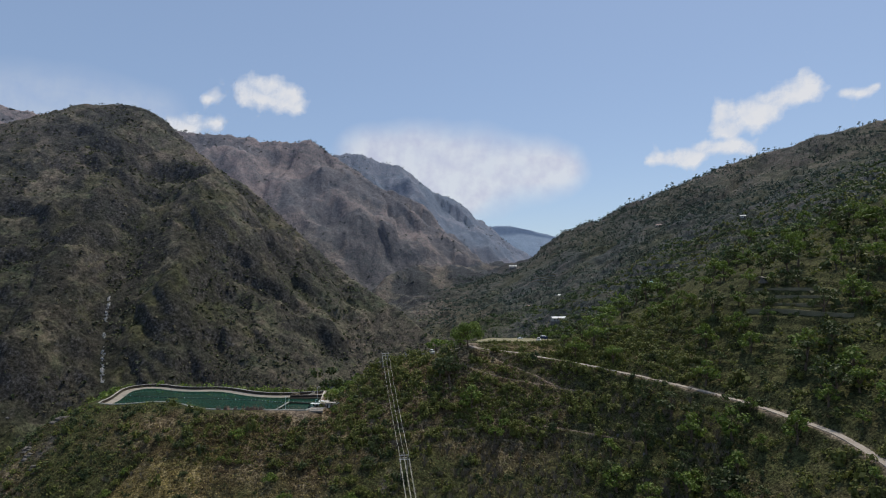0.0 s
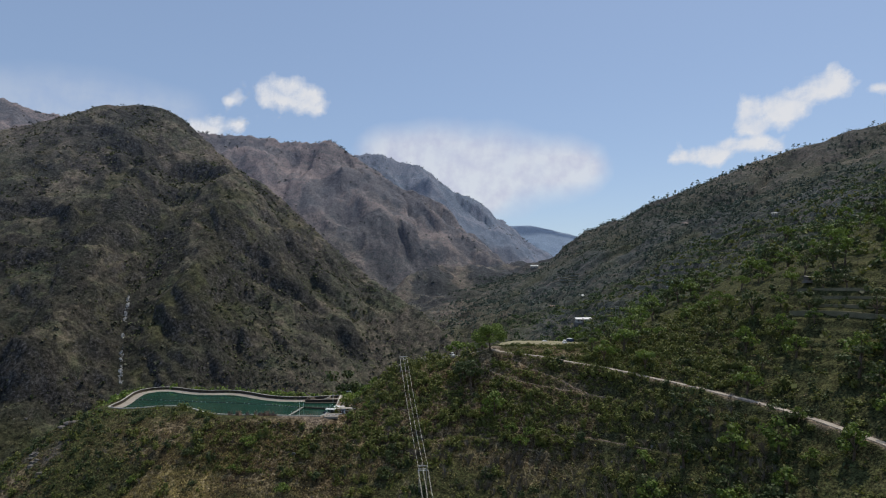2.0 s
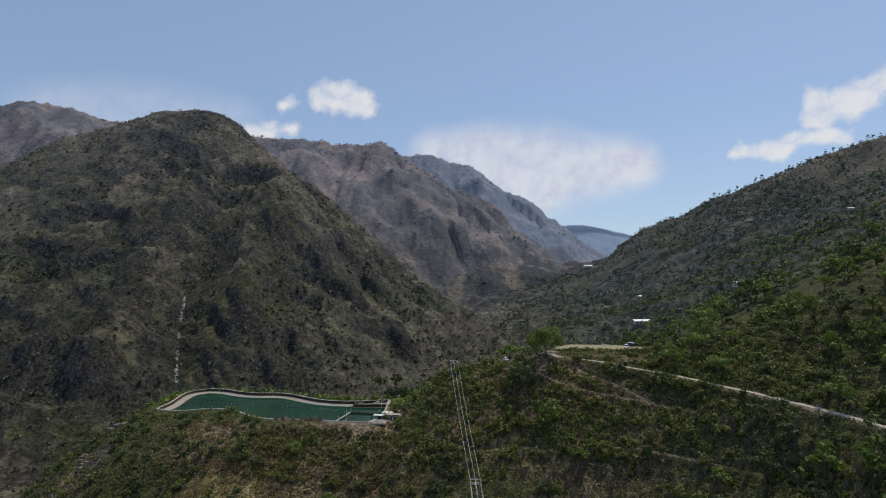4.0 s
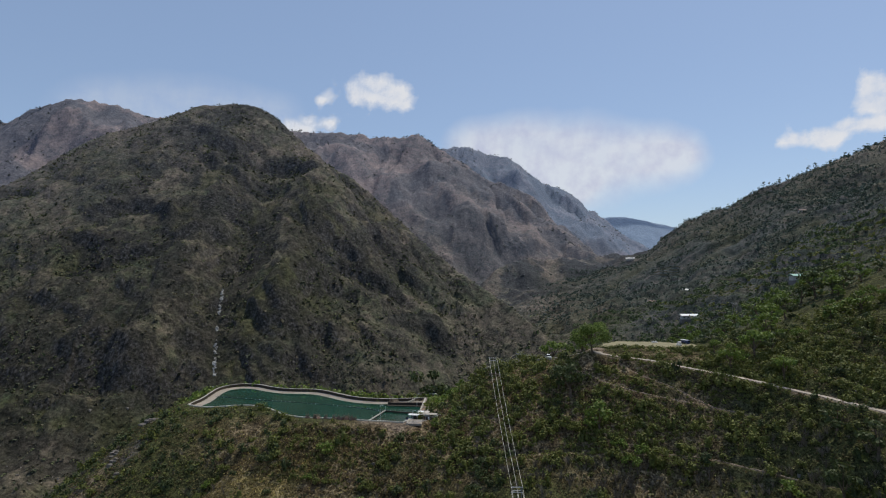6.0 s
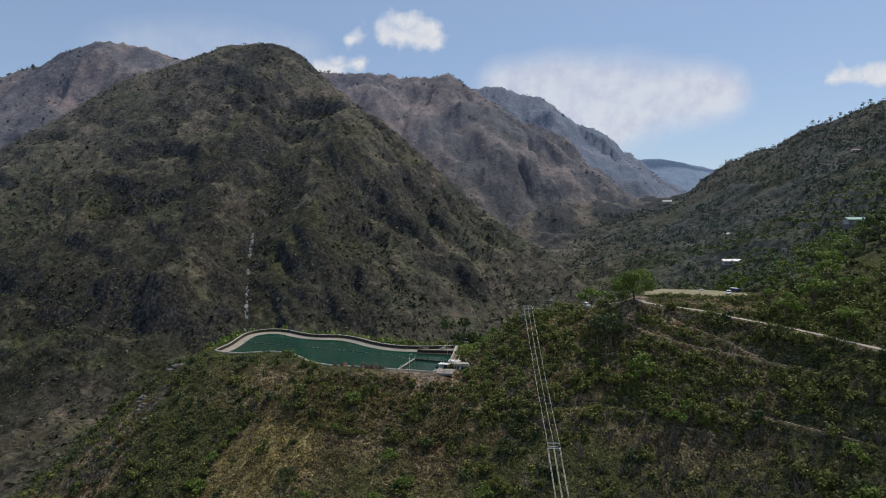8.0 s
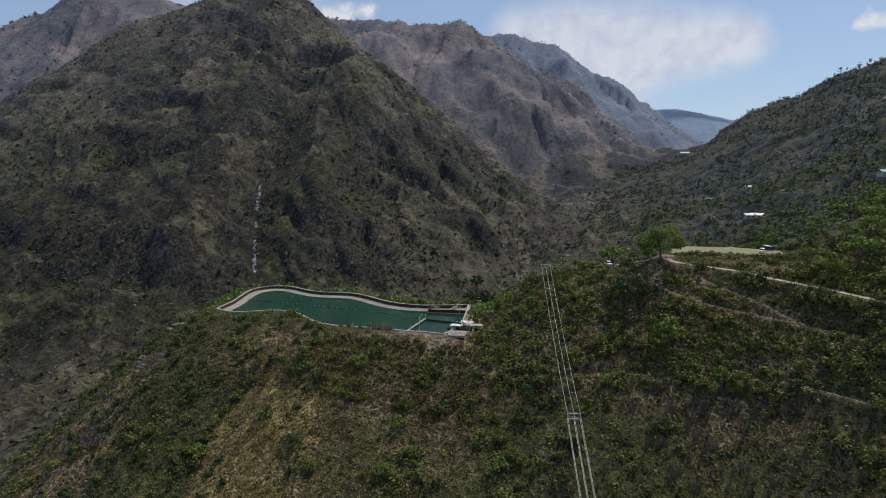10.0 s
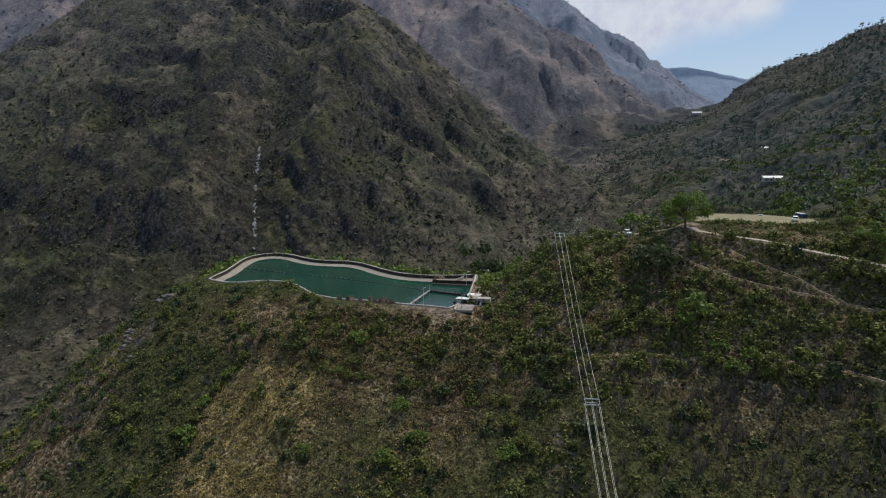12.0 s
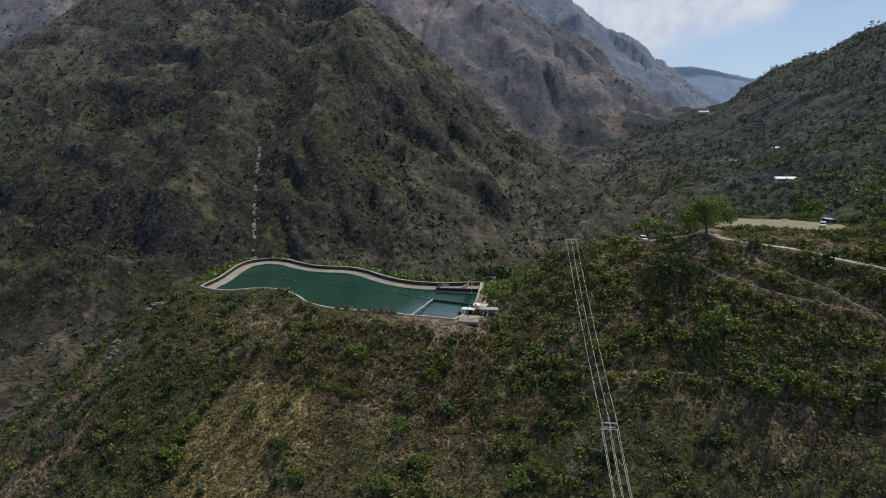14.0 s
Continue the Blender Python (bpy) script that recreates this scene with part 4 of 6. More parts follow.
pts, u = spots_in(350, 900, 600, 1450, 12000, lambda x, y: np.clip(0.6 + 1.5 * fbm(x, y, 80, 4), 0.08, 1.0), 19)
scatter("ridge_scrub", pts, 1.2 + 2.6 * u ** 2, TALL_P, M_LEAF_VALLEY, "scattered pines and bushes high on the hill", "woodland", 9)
pts, u = spots_in(-950, 0, 200, 1000, 76000, lambda x, y: np.clip(0.30 - 0.1 * step(480, 560, -x) + 1.0 * fbm(x, y, 60, 4) + 0.05 * hollow_at(x, y), 0.05, 0.85) * ((y > 370) | (x < -205)), 15)
scatter("mountain_scrub", pts[::2], 0.7 + 2.1 * u[::2] ** 3, FAR_P, M_LEAF_MOUNT, "sparse dark bushes on the dry mountain", "scrub", 5)
scatter("mountain_bushes", pts[1::2], 0.7 + 1.6 * u[1::2] ** 3, FAR_P, M_LEAF_OLIVE, "olive-green bushes all over the dry mountain", "scrub", 55)
pts, u = spots_in(-900, 10, 200, 1000, 9000, lambda x, y: np.clip(0.75 - 0.5 * fbm(x, y, 60, 4), 0.15, 1) * ((y > 370) | (x < -205)), 25)
scatter("mountain_grass", pts, 1.0 + 1.5 * u ** 2, MAT_P, M_GRASS_MOUNT, "clumps of parched grass all over the mountain", "grass", 17)
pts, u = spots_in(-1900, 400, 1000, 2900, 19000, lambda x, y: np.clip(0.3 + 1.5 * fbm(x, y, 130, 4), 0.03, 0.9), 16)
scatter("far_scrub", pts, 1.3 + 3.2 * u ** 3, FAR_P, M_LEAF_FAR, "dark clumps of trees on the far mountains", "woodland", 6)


def line_of(pts, n, spread, seed):
    """Spots strewn along a plan line."""
    g = np.random.default_rng(seed)
    w = g.random(n) * (len(pts) - 1)
    k = w.astype(int)
    p = np.array([q[:2] for q in pts], float)
    xy = p[k] + (w - k)[:, None] * (p[k + 1] - p[k]) + g.normal(size=(n, 2)) * spread
    return np.column_stack([xy, terrain(np.concatenate([xy[:, 0], [9e3]]), np.concatenate([xy[:, 1], [0]]))[:-1] - 0.2]), g.random(n)


pts, u = line_of(PEAK[3:13], 110, 4.0, 61)
scatter("crest_trees", pts, 0.9 + 2.0 * u ** 2, MID_P, M_LEAF_MOUNT, "small dark trees along the mountain's crest", "woodland", 61)
pts, u = line_of(PEAK[12:24], 90, 4.0, 62)
scatter("crest_bushes", pts, 0.6 + 1.5 * u ** 3, MID_P, M_LEAF_MOUNT, "sparse bushes along the mountain's falling ridge", "scrub", 62)
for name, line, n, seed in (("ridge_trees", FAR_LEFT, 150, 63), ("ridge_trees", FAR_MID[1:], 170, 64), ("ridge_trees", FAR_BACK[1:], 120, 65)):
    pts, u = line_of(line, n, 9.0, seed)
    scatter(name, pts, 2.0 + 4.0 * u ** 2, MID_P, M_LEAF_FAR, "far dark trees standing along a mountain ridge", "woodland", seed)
pts, u = line_of([(20, 298.5), (30, 300.5), (46, 296), (56, 299)], 150, 1.3, 66)
scatter("field_hedge", pts, 0.7 + 0.9 * u ** 2, NEAR_P, M_LEAF, "green hedge between the road and the dry field", "hedge", 66)
pts, u = line_of([(16, 326), (30, 328), (46, 327), (60, 320)], 120, 1.4, 67)
scatter("field_hedge", pts, 0.8 + 1.0 * u ** 2, NEAR_P, M_LEAF_DARK, "dark green bushes behind the dry field", "hedge", 67)


def twigs(n, r, seed):
    """A leafless shrub: thin upright twigs that fork."""
    g = np.random.default_rng(seed)
    quads = []
    for _ in range(n):
        a, lean = g.uniform(0, 6.283), g.uniform(0.1, 0.7)
        d = np.array([math.cos(a) * lean, math.sin(a) * lean, 1.0])
        foot = np.array([math.cos(a), math.sin(a), 0.0]) * g.uniform(0, 0.25)
        tip = foot + d * g.uniform(0.6, 1.2)
        side = np.array([-math.sin(a), math.cos(a), 0]) * 0.035
        quads.append([foot - side, foot + side, tip + side * 0.4, tip - side * 0.4])
        fork = foot + 0.55 * (tip - foot)
        end = fork + np.array([math.cos(a + 1.2), math.sin(a + 1.2), 1.1]) * g.uniform(0.2, 0.5)
        quads.append([fork - side * 0.6, fork + side * 0.6, end + side * 0.3, end - side * 0.3])
    return np.array(quads) * r


pts, u = spots_in(-20, 95, 200, 250, 900, lambda x, y: np.clip(0.55 + fbm(x, y, 18, 3), 0.05, 0.9), 21)
scatter("bare_shrubs", pts, 1.2 + 1.6 * u, [twigs(16, 1.0, 80 + k) for k in range(4)], M_TWIG, "leafless grey-brown shrubs on the lower slope", "shrub", 10)
pts, u = spots_in(-200, -20, 200, 268, 600, lambda x, y: np.clip(0.35 + fbm(x, y, 18, 3), 0.02, 0.9), 22)
scatter("bare_shrubs", pts, 0.8 + 1.2 * u, [twigs(14, 1.0, 90 + k) for k in range(4)], M_TWIG, "leafless grey-brown shrubs below the reservoir", "shrub", 11)


def stone(seed):
    """A rough boulder of six four-sided faces, each corner pushed about."""
    g = np.random.default_rng(seed)
    c = np.array([(x, y, z) for z in (-0.5, 0.5) for y in (-0.5, 0.5) for x in (-0.5, 0.5)]) * g.uniform(0.6, 1.25, (8, 3))
    return c[np.array([(0, 2, 3, 1), (4, 5, 7, 6), (0, 1, 5, 4), (2, 6, 7, 3), (0, 4, 6, 2), (1, 3, 7, 5)])]


STONES = [stone(k) for k in range(5)]
g_st = np.random.default_rng(33)
w_st = g_st.random(260)
run_st = np.array([[np.interp(v, np.linspace(0, 1, len(STREAM)), [q[k] for q in STREAM]) for k in (0, 1)] for v in w_st])
run_st += g_st.normal(size=run_st.shape) * (0.8, 0.8)
run_st = run_st[fbm(run_st[:, 0], run_st[:, 1] * 3, 22, 2) > -0.25]
scatter("stream_stones", np.column_stack([run_st, terrain(run_st[:, 0], run_st[:, 1]) + 0.3]), g_st.uniform(0.5, 1.5, len(run_st)), STONES, M_PALEROCK, "pale boulders down a dry mountain stream", "boulders", 12)
pts, u = spots_in(-520, -190, 260, 560, 1500, lambda x, y: np.clip(0.15 + 1.3 * fbm(x, y, 40, 3), 0, 0.8), 34)
scatter("scree", pts, 0.4 + 1.6 * u ** 3, STONES, M_ROCK, "grey boulders and scree on the lower mountain", "boulders", 13)
pts, u = spots_in(-205, 100, 200, 268, 300, lambda x, y: np.clip(0.1 + 1.2 * fbm(x, y, 20, 3), 0, 0.7), 35)
scatter("slope_stones", pts, 0.3 + 0.9 * u ** 3, STONES, M_ROCK, "weathered stones showing through the dry grass", "boulders", 14)


def outcrop(x, y, width, layers, seed):
    """Bedded rock showing through a slope: broken slabs stepping back as they rise."""
    g = random.Random(seed)
    thing = new("rock_outcrop")
    z0 = float(terrain(np.array([x]), np.array([y - 1.5]))[0])
    for k in range(layers):
        run = -width / 2 + g.uniform(0, 2)
        while run < width / 2 - 1:
            w, th, dp = g.uniform(0.8, 3.0), g.uniform(0.5, 1.1), g.uniform(1.4, 2.6)
            bm = bmesh.new()
            bmesh.ops.create_cube(bm, size=1.0)
            bmesh.ops.bevel(bm, geom=bm.edges[:], offset=0.12, segments=1, affect="EDGES")
            for v in bm.verts:
                v.co.x = v.co.x * w + g.uniform(-0.22, 0.22)
                v.co.y = v.co.y * dp + g.uniform(-0.25, 0.25)
                v.co.z = v.co.z * th + g.uniform(-0.12, 0.12)
            slab = part("slab", bm, M_LEDGE, thing)
            slab.matrix_world = pose(run + w / 2, k * 1.25 + g.uniform(-0.5, 0.5), k * 0.85 - 0.25 + g.uniform(-0.25, 0.2), g.uniform(-6, 6), g.uniform(-5, 5), g.uniform(-16, 16))
            run += w * g.uniform(0.8, 1.5)
    thing.matrix_world = pose(x, y, z0, 0, 0, g.uniform(-14, 14))
    return tagged(thing, "weathered grey rock ledge breaking out of the slope", "rock", "rock ledges")


for k, (x, y, w, n) in enumerate(((-164, 250, 13, 4), (-157, 244, 9, 3), (-171, 259, 9, 3), (-168, 274, 8, 3), (-150, 228, 7, 2), (-160, 232, 6, 2), (-21, 228, 4, 2))):
    outcrop(x, y, w, n, 300 + k)

# ---------------------------------------------------------------- reservoir
def ribbon(name, line, left, right, z_left, z_right, mat, parent=None, thick_z=0.0, closed=False):
    """A strip along a plan line, between two side offsets."""
    p = np.array(line, float)
    t = np.roll(p, -1, 0) - np.roll(p, 1, 0) if closed else np.gradient(p, axis=0)
    t /= np.linalg.norm(t, axis=1)[:, None]
    nrm = np.stack([-t[:, 1], t[:, 0]], -1)
    n = len(p)
    rows_v = []
    for off, z in ((left, z_left), (right, z_right)):
        q = p + nrm * off
        rows_v.append(np.column_stack([q, np.broadcast_to(z, n)]))
    if thick_z:
        rows_v += [rows_v[1] - (0, 0, thick_z), rows_v[0] - (0, 0, thick_z)]
    v = np.concatenate(rows_v)
    m = len(rows_v)
    faces = []
    for i in range(n if closed else n - 1):
        k = (i + 1) % n
        for s in range(m if m > 2 else 1):
            o = (s + 1) % m
            faces.append((s * n + i, s * n + k, o * n + k, o * n + i))
    if thick_z and not closed:
        faces += [(0, n, 2 * n, 3 * n), (n - 1, 4 * n - 1, 3 * n - 1, 2 * n - 1)]
    return mesh_object(name, v, faces, mat, parent)


reservoir = tagged(new("reservoir"), "irregular concrete-lined reservoir of green water on the spur", "reservoir")
near_line, far_line = smooth_line(NEAR_RIM, 4), smooth_line(FAR_RIM, 4)
loop = near_line + [(-57.5, 276), (-56.3, 285), (-58.4, 302)] + far_line
ribbon("rim_wall", loop, 0.2, -0.42, RIM_Z, RIM_Z, M_RIM, reservoir, 0.9, True)
# inner wall face turned from the sun; its shade is in the colour
ribbon("inner_wall", loop, 0.42, 0.201, RIM_Z - 0.1, RIM_Z - 0.1, M_DARKWALL, reservoir, 1.6, True)
west_end = [q for q in near_line if q[0] < -147]
ribbon("lining", far_line + west_end, 0.3, 7.0, RIM_Z - 1.3, WATER_Z - 0.45, M_LINING, reservoir)
ribbon("lining", near_line[len(west_end) - 1:], 0.3, 1.3, RIM_Z - 1.3, WATER_Z - 0.45, M_LINING, reservoir)
bm = bmesh.new()
bm.faces.new([bm.verts.new((x, y, WATER_Z)) for x, y in POND])
bmesh.ops.triangulate(bm, faces=bm.faces[:])
part("water", bm, M_WATER, reservoir)

# ---------------------------------------------------------------- road
road_line = smooth_line([p[:2] for p in ROAD], 5)
road_z = np.interp(np.linspace(0, 1, len(road_line)), np.linspace(0, 1, len(ROAD)), [p[2] for p in ROAD])
road = ribbon("road", road_line, 1.4, -1.4, road_z + 0.12, road_z + 0.12, M_ROAD, None, 0.3)
tagged(road, "narrow pale dusty road cut across the hillside", "road", kind="structure")


def footpath(pts, half, label):
    line = smooth_line([p[:2] for p in pts], 5)
    z = np.interp(np.linspace(0, 1, len(line)), np.linspace(0, 1, len(pts)), [p[2] for p in pts]) + 0.1
    wide = half * (1 + 0.35 * np.sin(np.arange(len(line)) * 1.7))
    path = ribbon("path", line, wide[:, None], -wide[:, None], z, z, M_ROAD if half > 0.5 else M_SOIL, None, 0.25)
    return tagged(path, label, "path", kind="structure")


footpath(TRACK, 0.22, "narrow trodden dusty path across the slope")
footpath(TRACK_UP, 0.18, "narrow trodden path climbing to the road")
footpath(LOW_TRACK[3:7], 0.2, "narrow pale path along the lower slope")
footpath(CREST_TRACK, 0.9, "pale dusty track along the crest")

# ---------------------------------------------------------------- power line
def tube(bm, a, b, r0, r1=None, sides=8):
    a, b = Vector(a), Vector(b)
    r1 = r0 if r1 is None else r1
    q = (b - a).to_track_quat("Z", "Y")
    rings = []
    for c, r in ((a, r0), (b, r1)):
        rings.append([bm.verts.new(c + q @ Vector((r * math.cos(k * 2 * math.pi / sides), r * math.sin(k * 2 * math.pi / sides), 0))) for k in range(sides)])
    for k in range(sides):
        bm.faces.new((rings[0][k], rings[0][(k + 1) % sides], rings[1][(k + 1) % sides], rings[1][k]))
    bm.faces.new(rings[0][::-1])
    bm.faces.new(rings[1])


def single_tube(name, a, b, r0, r1, mat, parent, sides=8):
    bm = bmesh.new()
    tube(bm, a, b, r0, r1, sides)
    return part(name, bm, mat, parent)


def pole_frame(x, y, top, yaw, width=3.3, tiers=1):
    base = float(terrain(np.array([x]), np.array([y]))[0])
    thing = new("power_pole")
    thing.matrix_world = pose(x, y, base, 0, 0, yaw)
    h = top - base
    for sx in (-0.5, 0.5):
        single_tube("pole", (sx * width * 0.72, 0, -0.8), (sx * width * 0.72, 0, h), 0.13, 0.09, M_POLE, thing)
    for k in range(tiers):
        single_tube("crossarm", (-0.5 * width, 0, h - 0.2 - 1.5 * k), (0.5 * width, 0, h - 0.2 - 1.5 * k), 0.11, 0.11, M_STEEL, thing, 6)
    single_tube("crossarm", (-0.36 * width, 0, h - 1.2), (0.36 * width, 0, h - 1.2), 0.08, 0.08, M_STEEL, thing, 6)
    for sx in (-0.46, 0, 0.46):
        single_tube("insulator", (sx * width, 0, h - 0.2), (sx * width, 0, h + 0.25), 0.11, 0.06, M_CONCRETE, thing, 8)
    return tagged(thing, "steel double pole carrying three power wires", "power pole", "power poles")
pole_frame(-27.1, 291.2, 67.6, 8)
pole_frame(-14.2, 229.5, 37.6, 8, 3.6, 2)
pole_frame(0.5, 158.0, 2.0, 8, 3.6, 2)
pole_frame(-29.0, 509.0, 44.0, 4, 5.2, 2)
pole_frame(106.0, 446.0, 84.0, 20, 3.6, 1)


def wire(a, b, sag, size=0.042):
    cu = bpy.data.curves.new("power_wire", "CURVE")
    cu.dimensions, cu.bevel_depth, cu.bevel_resolution = "3D", size, 1
    sp = cu.splines.new("POLY")
    n = 24
    sp.points.add(n)
    for i in range(n + 1):
        u = i / n
        p = Vector(a).lerp(Vector(b), u)
        sp.points[i].co = (p.x, p.y, p.z - 4 * sag * u * (1 - u), 1)
    cu.materials.append(M_WIRE)
    return tagged(new("power_wire", cu), "pale aluminium wire strung between the poles", "wire", "power wires")


for k in (-1, 0, 1):
    wire((-27.1 + 1.5 * k, 291.2 + 0.2 * k, 67.7), (-14.2 + 1.65 * k, 229.5 + 0.2 * k, 37.6), 1.3)
    wire((-14.2 + 1.65 * k, 229.5 + 0.2 * k, 37.6), (0.5 + 1.65 * k, 158.0, 2.0), 1.6)
    wire((-14.2 + 1.65 * k, 229.5 + 0.2 * k, 36.1), (0.5 + 1.65 * k, 158.0, 0.3), 1.3)
    wire((-27.1 + 1.5 * k, 291.2 + 0.2 * k, 67.7), (-29.0 + 2.4 * k, 509.0, 44.0), 4.0, 0.02)


# ---------------------------------------------------------------- reservoir fittings
def block(name, x0, x1, y0, y1, z0, z1, mat, parent, yaw=0.0, bevel=0.03, label=""):
    """A bevelled slab between plan limits, turned about its middle."""
    bm = bmesh.new()
    bmesh.ops.create_cube(bm, size=1)
    bmesh.ops.scale(bm, vec=(x1 - x0, y1 - y0, z1 - z0), verts=bm.verts)
    if bevel:
        bmesh.ops.bevel(bm, geom=bm.edges[:], offset=min(bevel, 0.3 * min(x1 - x0, y1 - y0, z1 - z0)), segments=1, affect="EDGES")
    bmesh.ops.rotate(bm, cent=(0, 0, 0), matrix=Matrix.Rotation(radians(yaw), 3, "Z"), verts=bm.verts)
    bmesh.ops.translate(bm, vec=((x0 + x1) / 2, (y0 + y1) / 2, (z0 + z1) / 2), verts=bm.verts)
    return part(name, bm, mat, parent, label)


def bar(name, a, b, w, h, mat, parent, label=""):
    """A beam of square section from a to b, along its top edge."""
    a, b = Vector(a), Vector(b)
    d = (b - a).normalized()
    side = Vector((-d.y, d.x, 0)).normalized() * (w / 2)
    down = Vector((0, 0, -h))
    v = [a - side, a + side, b + side, b - side]
    v += [p + down for p in v]
    return_ob = mesh_object(name, v, [(0, 3, 2, 1), (4, 5, 6, 7), (0, 1, 5, 4), (1, 2, 6, 5), (2, 3, 7, 6), (3, 0, 4, 7)], mat, parent)
    if label:
        return_ob["label"] = label
    return return_ob


bar("jetty", (-73.4, 271.8, 45.0), (-72.7, 294.5, 44.4), 0.6, 0.3, M_CONCRETE, reservoir, "pale concrete jetty")
for w in (0.1, 0.3, 0.5, 0.7, 0.9):
    single_tube("jetty_pier", (-73.4 + 0.7 * w, 271.8 + 22.7 * w, 41.0), (-73.4 + 0.7 * w, 271.8 + 22.7 * w, 44.7 - 0.6 * w), 0.16, 0.16, M_DARKWALL, reservoir)
for w in (0.2, 0.97):
    single_tube("gauge_post", (-73.1 + 0.7 * w, 271.8 + 22.7 * w, 44.0), (-73.1 + 0.7 * w, 271.8 + 22.7 * w, 46.2), 0.06, 0.06, M_STEEL, reservoir)
bar("jetty", (-73.0, 294.7, 44.3), (-57.4, 291.6, 44.3), 0.6, 0.8, M_DARKWALL, reservoir, "dark partition wall")
for k in range(7):
    single_tube("jetty_post", (-72.6 + 2.3 * k, 294.6 - 0.46 * k, 44.2), (-72.6 + 2.3 * k, 294.6 - 0.46 * k, 44.9), 0.05, 0.05, M_CONCRETE, reservoir, 6)
bar("partition", (-75.0, 307.5, 45.0), (-59.2, 308.6, 45.2), 0.35, 2.0, M_DARKWALL, reservoir)
bar("apron", (-75.0, 306.4, 44.0), (-59.2, 307.0, 44.0), 1.8, 1.2, M_DARKWALL, reservoir, "dark sloped apron")
bar("baffle", (-66.4, 308.4, 45.3), (-64.6, 317.8, 45.3), 0.35, 1.6, M_CONCRETE, reservoir)
bar("partition", (-75.0, 307.5, 45.0), (-75.2, 313.4, 45.2), 0.35, 2.0, M_DARKWALL, reservoir)
bar("side_wall", (-59.4, 319.0, 45.8), (-56.2, 284.5, 45.8), 0.45, 1.6, M_LINING, reservoir, "stained concrete side wall")
bar("side_wall", (-57.0, 320.5, 45.9), (-53.2, 284.0, 45.9), 0.4, 1.8, M_CONCRETE, reservoir, "pale concrete channel wall")
bar("channel_floor", (-58.2, 319.8, 45.3), (-54.7, 284.2, 45.3), 2.0, 0.6, M_BRICK, reservoir, "brown silted channel floor")
for a in (0.15, 0.4, 0.65, 0.9):
    bar("channel_tie", (-59.2 + 3.1 * a, 319 - 34 * a, 45.7), (-57.0 + 3.6 * a, 319.4 - 34 * a, 45.7), 0.25, 0.25, M_CONCRETE, reservoir)

deck = tagged(new("concrete_deck"), "pale cracked concrete deck beside the reservoir", "deck")
block("slab", -57.2, -52.2, 268.8, 275.6, 44.7, 45.45, M_LINING, deck, 8)
block("kerb", -57.9, -57.4, 268.4, 276.0, 45.1, 45.7, M_CONCRETE, deck, 8)

pump_house = tagged(new("pump_house"), "small open pump shed with a white tin roof", "shed")
for px, py in ((-58.3, 276.8), (-54.9, 276.6), (-58.1, 278.8), (-54.8, 278.6)):
    single_tube("post", (px, py, 44.5), (px, py, 46.8), 0.07, 0.07, M_STEEL, pump_house)
block("roof", -58.7, -54.5, 276.4, 279.1, 46.8, 46.88, M_WHITE, pump_house, -3, 0.02, "white corrugated roof sheet")
for k in range(5):
    block("roof_rib", -58.5 + 0.95 * k, -58.4 + 0.95 * k, 276.5, 279.0, 46.89, 46.94, M_WHITE, pump_house, 0, 0.0)
block("wall", -52.9, -50.2, 277.6, 280.2, 44.6, 46.6, M_PLASTER, pump_house, -3)
block("wall_roof", -54.2, -47.6, 277.4, 280.4, 46.95, 47.05, M_CONCRETE, pump_house, 4, 0.03, "pale overhanging slab roof")
block("door", -51.6, -50.7, 277.42, 277.58, 45.0, 46.4, M_DARKPAINT, pump_house, -3, 0.02)
block("window", -52.6, -51.9, 277.4, 277.56, 45.7, 46.3, M_DARKPAINT, pump_house, -3, 0.02)
block("pump", -57.2, -55.6, 277.0, 278.4, 45.4, 46.5, M_DARKPAINT, pump_house, 10, 0.2)
block("tank", -49.4, -47.6, 279.0, 280.6, 45.0, 46.4, M_STEEL, pump_house, 10, 0.3)
single_tube("pipe", (-56.0, 277.6, 46.0), (-61.5, 281.5, 43.4), 0.14, 0.14, M_STEEL, pump_house)
single_tube("pipe", (-54.6, 278.2, 46.1), (-46.0, 279.5, 45.6), 0.12, 0.12, M_STEEL, pump_house)
single_tube("pipe", (-52.0, 276.8, 45.9), (-45.8, 282.5, 46.4), 0.12, 0.12, M_WHITE, pump_house)


def oil_drum(x, y, z, mat, label):
    thing = new("drum")
    thing.location = (x, y, z)
    single_tube("shell", (0, 0, 0), (0, 0, 0.88), 0.29, 0.29, mat, thing, 12)
    for hz in (0.02, 0.3, 0.6, 0.86):
        single_tube("hoop", (0, 0, hz - 0.02), (0, 0, hz + 0.02), 0.31, 0.31, mat, thing, 12)
    return tagged(thing, label, "drum", "drums by the shed")


for x, y, mat, label in ((-59.0, 275.4, M_DARKPAINT, "dark steel drum beside the pump shed"), (-58.3, 274.9, M_BLUE, "blue steel drum beside the pump shed"),
                         (-51.9, 275.9, M_RUST, "rusty steel drum beside the pump shed"), (-51.2, 276.5, M_DARKPAINT, "dark steel drum beside the pump shed"), (-50.4, 276.0, M_WHITE, "white plastic drum beside the pump shed")):
    oil_drum(x, y, 45.4, mat, label)
planks = tagged(new("plank_pile"), "bleached planks lying across the concrete deck", "planks")
for k in range(7):
    bar("plank", (-57.0 + 0.25 * k, 270.2 + 0.55 * k, 45.62 + 0.05 * (k % 3)), (-53.4 + 0.4 * k, 270.0 + 0.75 * k, 45.6 + 0.06 * (k % 2)), 0.28, 0.07, (M_PALEROCK, M_LINING)[k % 2], planks)
